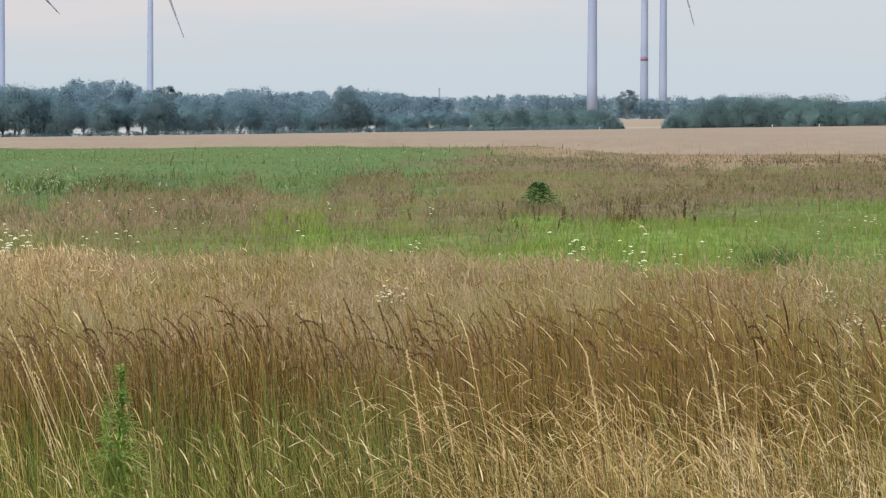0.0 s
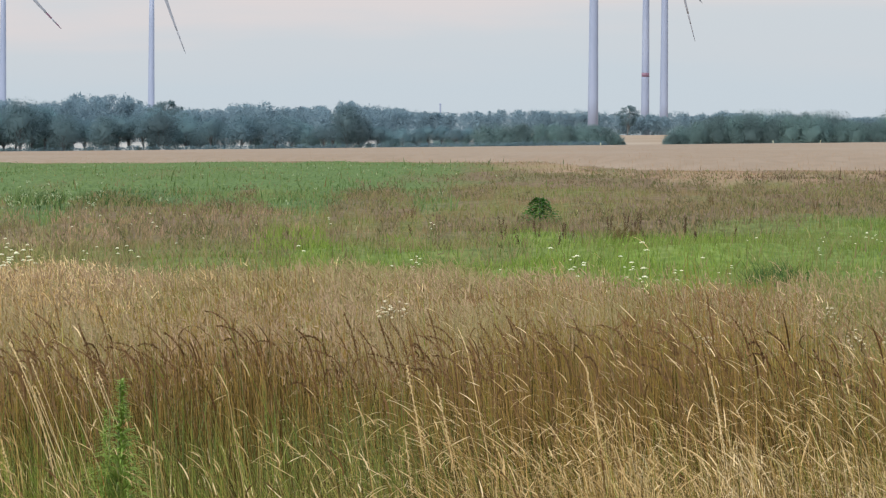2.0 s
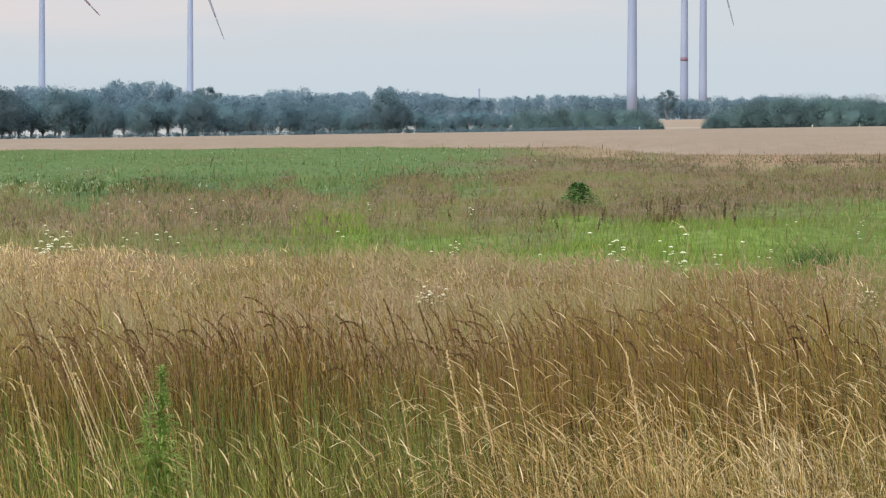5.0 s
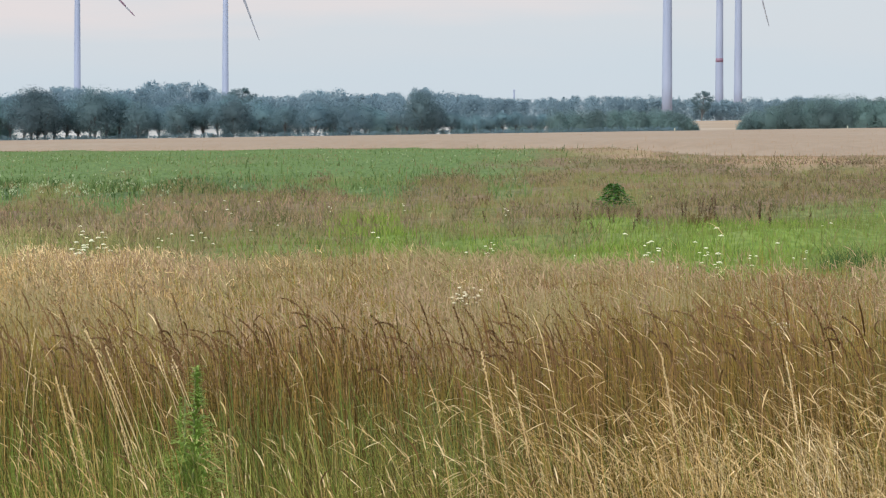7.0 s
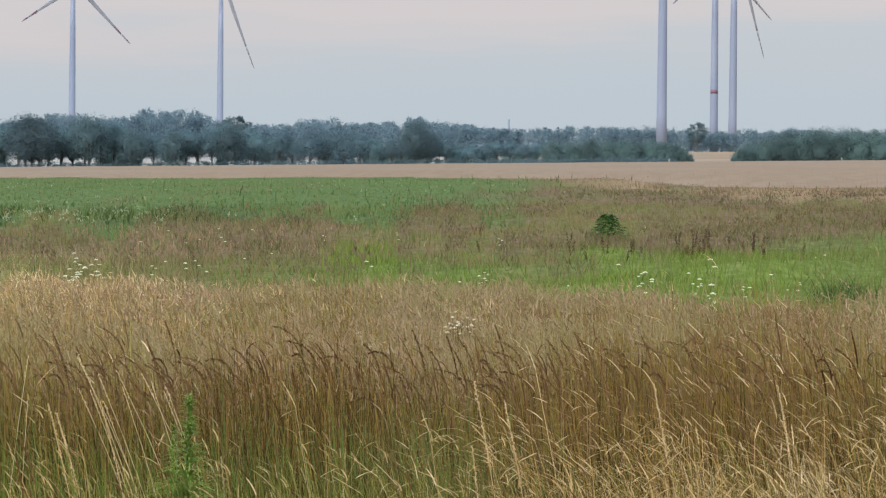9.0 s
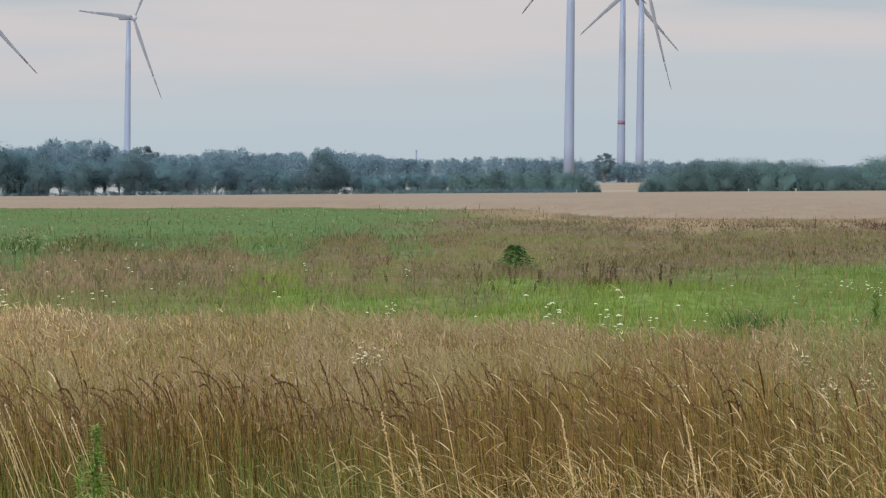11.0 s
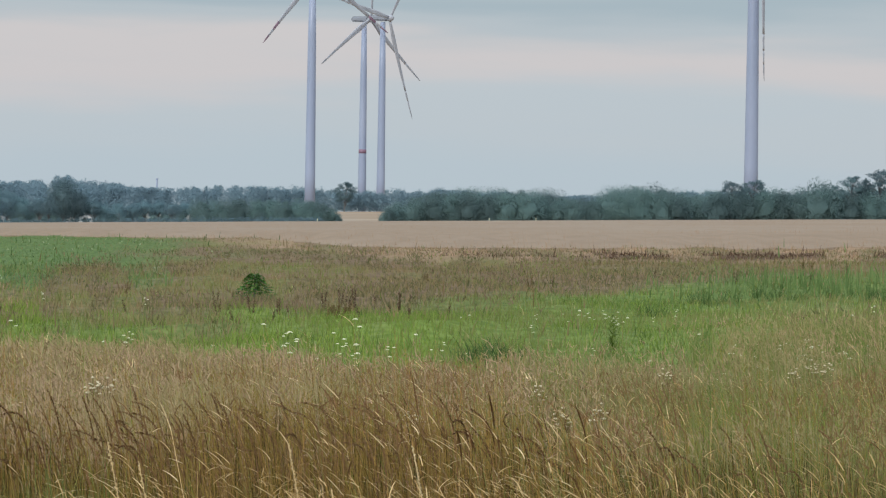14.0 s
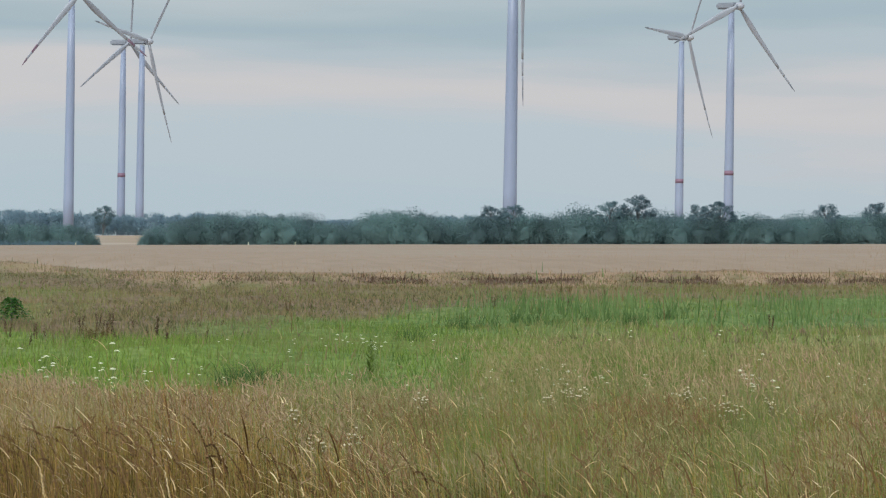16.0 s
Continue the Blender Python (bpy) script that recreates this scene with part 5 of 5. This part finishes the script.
for i, (uu, top) in enumerate(bowed):
    x, y = spot(uu + 12, 11.5 + BR.uniform(-0.5, 0.5))
    m = Matrix.LocRotScale((float(x), float(y), float(land(x, y))), Euler((0, 0, BR.uniform(-0.35, 0.35))), None) @ Matrix.Diagonal((1, 1, top / 1.15, 1))
    if i < 6:
        bows[i].matrix_basis = m
    else:
        copy_thing(bows[i % 6], m @ Matrix.Diagonal((1, 1, 1.15 / bowed[i % 6][1], 1)))


def weed(u, d, h, w, seed, leaf_n, label, bare=0.0, leaf_w=0.06, leafmat=None):
    """An upright herb: one stem set all round with narrow leaves, thinner towards the tip."""
    rng = np.random.RandomState(seed)
    root = new("tall_weed")
    pts = [np.array([0.01 * math.sin(3 * s + seed), 0.01 * math.cos(2 * s), h * s]) for s in np.linspace(0, 1, 8)]
    v, q = tube(pts, [0.006 - 0.0045 * s for s in np.linspace(0, 1, 8)], 6)
    part("stem", mesh_from("stem", v, q, STEM), None, root)
    s = rng.uniform(bare, 1, leaf_n)
    a = rng.uniform(0, 6.28, leaf_n)
    ln = w * 0.5 * (1.0 - 0.85 * step(0.60, 1.0, s) ** 1.3) * rng.uniform(0.6, 1.2, leaf_n)
    k = np.linspace(0, 1, 4)[None, :]
    out = ln[:, None] * k
    up = ln[:, None] * (0.9 * k - 0.7 * k * k)
    p = np.stack([np.cos(a)[:, None] * out, np.sin(a)[:, None] * out, (s * h)[:, None] + up], -1)
    side = a + np.pi / 2
    v, q = strips(p, np.full(leaf_n, leaf_w * w + 0.0015), side, (0.5, 1.0, 0.8, 0.1))
    part("leaves", mesh_from("leaves", v, q, leafmat or DARKGREEN), None, root, "narrow green leaves")
    set_at(root, u, d)
    return tagged(root, label, "weed")


weed(-568, 9.2, 1.195, 0.30, 3, 1450, "bright green upright weed with narrow leaves in the grass", 0.3, 0.013, WEED)
weed(-596, 9.25, 1.13, 0.17, 5, 700, "shorter bright green weed beside a taller one", 0.4, 0.013, WEED)
weed(806, 44, 0.68, 0.34, 4, 170, "dark green upright weed standing in the green strip", 0.2, 0.03, LIME)
weed(-843, 42, 0.82, 0.12, 7, 160, "dark green slender weed beside bleached grass")


def rush_clump(u, d, h, w, seed):
    """A tussock: many narrow blades from one crown, arching outwards."""
    rng = np.random.RandomState(seed)
    root = new("rush_clump")
    n = 110
    a, out = rng.uniform(0, 6.28, n), w * np.abs(rng.normal(0.3, 0.22, n))
    ht = h * rng.uniform(0.55, 1.0, n)
    k = np.linspace(0, 1, 5)[None, :]
    bx, by = rng.normal(0, w * 0.18, (2, n))
    p = np.stack([bx[:, None] + np.cos(a)[:, None] * out[:, None] * k ** 2, by[:, None] + np.sin(a)[:, None] * out[:, None] * k ** 2, ht[:, None] * (k - 0.15 * k ** 3)], -1)
    v, q = strips(p, rng.uniform(0.007, 0.014, n), rng.normal(0, 0.8, n), (1.0, 0.95, 0.8, 0.5, 0.1))
    part("tuft", mesh_from("tuft", v, q, DEEPGREEN), None, root)
    set_at(root, u, d)
    return tagged(root, "dark green tussock of rushes at the edge of the lime grass", "rushes", "rush tussocks")


for i, row in enumerate(((548, 42, 0.55, 0.5), (578, 42.5, 0.66, 0.6), (604, 41.5, 0.6, 0.5), (628, 43, 0.5, 0.45), (880, 62, 0.6, 0.6), (960, 70, 0.7, 0.7), (1010, 72, 0.65, 0.7),
                         (1075, 74, 0.75, 0.8), (1120, 71, 0.6, 0.7), (1190, 75, 0.7, 0.8), (1260, 74, 0.7, 0.7), (1330, 78, 0.7, 0.8))):
    rush_clump(*row, 400 + i)


def dock_plant(seed, stems=6, label="rusty brown dock gone to seed among meadow grass", rust=None):
    """A ripe dock: several stiff stems crowded with rusty seeds, and a few leaves at the foot."""
    rng = np.random.RandomState(seed)
    root = new("dock_plant")
    for i in range(stems):
        tip = np.array([rng.normal(0, 0.06), rng.normal(0, 0.06), rng.uniform(0.36, 0.52)])
        v, q = tube([np.zeros(3), tip * np.array([0.4, 0.4, 0.5]), tip], [0.005, 0.004, 0.002], 5)
        part("stem", mesh_from("stem", v, q, DOCK), None, root)
        cv, cq, off = [], [], 0
        for f in np.linspace(0.45, 1.0, 9):
            c = tip * np.array([f ** 1.2, f ** 1.2, f])
            v, q = clump_leaves(rng, c, 0.022, 14, 0.010, 1.3)
            cv.append(v)
            cq.append(q + off)
            off += len(v)
        part("seed_spike", mesh_from("seed_spike", np.vstack(cv), np.vstack(cq), rust or DOCK), None, root, "rusty brown seed spike")
    return tagged(root, label, "dock", "ripe docks")


SLIM_LABEL = "slender dark dock spike standing out of meadow grass"
docks = [dock_plant(i) for i in range(3)] + [dock_plant(3 + i, 1 + i % 2, SLIM_LABEL, RUSTDOCK) for i in range(3)]
DR = random.Random(23)
dock_at = [(318, 59), (300, 60), (330, 61), (1150, 118), (1135, 119), (-60, 84), (470, 96), (655, 90)]
slim_at = [(DR.uniform(-900, 1800), DR.uniform(62, 130)) for _ in range(16)] + [(DR.uniform(90, 520), DR.uniform(57, 72)) for _ in range(24)]
for i, (uu, dd) in enumerate(dock_at):
    x, y = spot(uu, dd)
    m = Matrix.LocRotScale((float(x), float(y), float(land(x, y))), Euler((0, 0, i * 1.9)), None)
    if i < 3:
        docks[i].matrix_basis = m
    else:
        copy_thing(docks[i % 3], m)
for i, (uu, dd) in enumerate(slim_at):
    x, y = spot(uu, dd)
    m = Matrix.LocRotScale((float(x), float(y), float(land(x, y))), Euler((0, 0, i * 1.9)), None)
    if i < 3:
        docks[3 + i].matrix_basis = m
    else:
        copy_thing(docks[3 + i % 3], m)


def umbel_plant(seed, heads_n):
    rng = np.random.RandomState(seed)
    root = new("wild_carrot")
    for i in range(heads_n):
        tip = np.array([rng.normal(0, 0.05), rng.normal(0, 0.05), rng.uniform(0.46, 0.6)]) if i else np.array([0, 0, 0.56])
        v, q = tube([np.zeros(3), tip * np.array([0.3, 0.3, 0.55]), tip], [0.004, 0.003, 0.002], 5)
        part("stem", mesh_from("stem", v, q, STEM), None, root)
        n = 24
        r = 0.02 * np.sqrt(rng.uniform(0, 1, n)) * rng.uniform(0.6, 1.25)
        a = rng.uniform(0, 6.28, n)
        bm = bmesh.new()
        for rr, aa in zip(r, a):
            m = Matrix.Translation((tip[0] + rr * math.cos(aa), tip[1] + rr * math.sin(aa), tip[2] + 0.014 - 22.0 * rr * rr))
            bmesh.ops.create_icosphere(bm, subdivisions=1, radius=0.006, matrix=m @ Matrix.Diagonal((1, 1, 0.6, 1)))
        part("umbel", bm, PETAL, root, "flat white flower umbel")
    return tagged(root, "white-flowering wild carrot in the meadow", "flower", "wild carrots")


umbels = [umbel_plant(i, 1 + i % 3) for i in range(4)]
used = 0


def flower(u, d, size=1.0):
    global used
    ob = umbels[used % 4]
    x, y = spot(u, d)
    m = Matrix.LocRotScale((float(x), float(y), float(land(x, y)) - 0.01), Euler((0, 0, used * 1.7)), (size, size, size))
    if used < 4:
        ob.matrix_basis = m
    else:
        copy_thing(ob, m @ Matrix.Diagonal((1 / ob.scale[0], 1 / ob.scale[1], 1 / ob.scale[2], 1)))
    used += 1


FR = random.Random(12)
for i in range(20):
    flower(FR.gauss(260, 110), FR.uniform(35, 43), FR.uniform(0.8, 1.2))
for i in range(36):
    flower(FR.uniform(500, 1800), FR.uniform(34, 60), FR.uniform(0.5, 0.95))
for i in range(22):
    flower(FR.uniform(-850, 0), FR.uniform(44, 75), FR.uniform(0.8, 1.1))
for i in range(14):
    flower(FR.gauss(1000, 110), FR.uniform(32, 40), FR.uniform(0.7, 1.0))
for i in range(26):
    flower(FR.gauss(-755, 32), FR.uniform(37, 45), FR.uniform(0.8, 1.2))
for i in range(7):
    flower(FR.gauss(-80, 26), FR.uniform(37, 40.5), FR.uniform(0.85, 1.1))
for i in range(22):
    flower(FR.gauss(1150, 42), FR.uniform(34, 39), FR.uniform(0.85, 1.05))
for i in range(12):
    flower(FR.gauss(775, 30), FR.uniform(52, 56), FR.uniform(0.6, 0.85))
for i in range(14):
    flower(FR.gauss(1475, 45), FR.uniform(31, 36), FR.uniform(0.85, 1.1))
for i in range(18):
    flower(FR.uniform(1250, 1720), FR.uniform(31, 44), FR.uniform(0.6, 0.95))


def yarrow(u, d, h, seed):
    """A fading yarrow: one stem with a loose flat top of small cream heads."""
    rng = np.random.RandomState(seed)
    root = new("yarrow")
    lean = rng.normal(0, 0.05, 2)
    fork = np.array([lean[0] * 0.6, lean[1] * 0.6, h * 0.82])
    v, q = tube([np.zeros(3), fork * np.array([0.3, 0.3, 0.5]), fork], [0.003, 0.0025, 0.002], 5)
    part("stem", mesh_from("stem", v, q, DOCK), None, root)
    for i in range(13):
        a, r = i * 2.4, 0.042 * math.sqrt((i + 0.5) / 13) * rng.uniform(0.6, 1.3)
        tip = np.array([lean[0] + r * math.cos(a), lean[1] + r * math.sin(a), h + rng.normal(0, 0.022) - 2.5 * r * r])
        v, q = tube([fork, (fork + tip) / 2 + np.array([0, 0, -0.006]), tip], [0.0012, 0.001, 0.0008], 4)
        part("branchlet", mesh_from("branchlet", v, q, DOCK), None, root)
        bm = bmesh.new()
        bmesh.ops.create_icosphere(bm, subdivisions=1, radius=rng.uniform(0.005, 0.010), matrix=Matrix.Translation(tip) @ Matrix.Diagonal((1, 1, 0.5, 1)))
        part("flower_head", bm, CREAM, root, "small cream flower head")
    set_at(root, u, d)
    return tagged(root, "fading cream yarrow standing in the brown grass", "flower", "yarrows")


for i, row in enumerate(((-94, 17.2, 1.02), (-80, 17.8, 1.0), (470, 15.0, 1.0), (486, 15.2, 0.98), (-260, 16.5, 1.0), (776, 15.6, 0.98), (788, 15.8, 0.96), (690, 19.0, 0.92), (1140, 23, 0.86),
                         (1165, 24, 0.86), (1185, 23.5, 0.84), (1430, 20.5, 0.88), (1452, 21, 0.88), (1350, 24, 0.84), (1560, 22, 0.86), (930, 22, 0.88))):
    yarrow(*row, 700 + i)
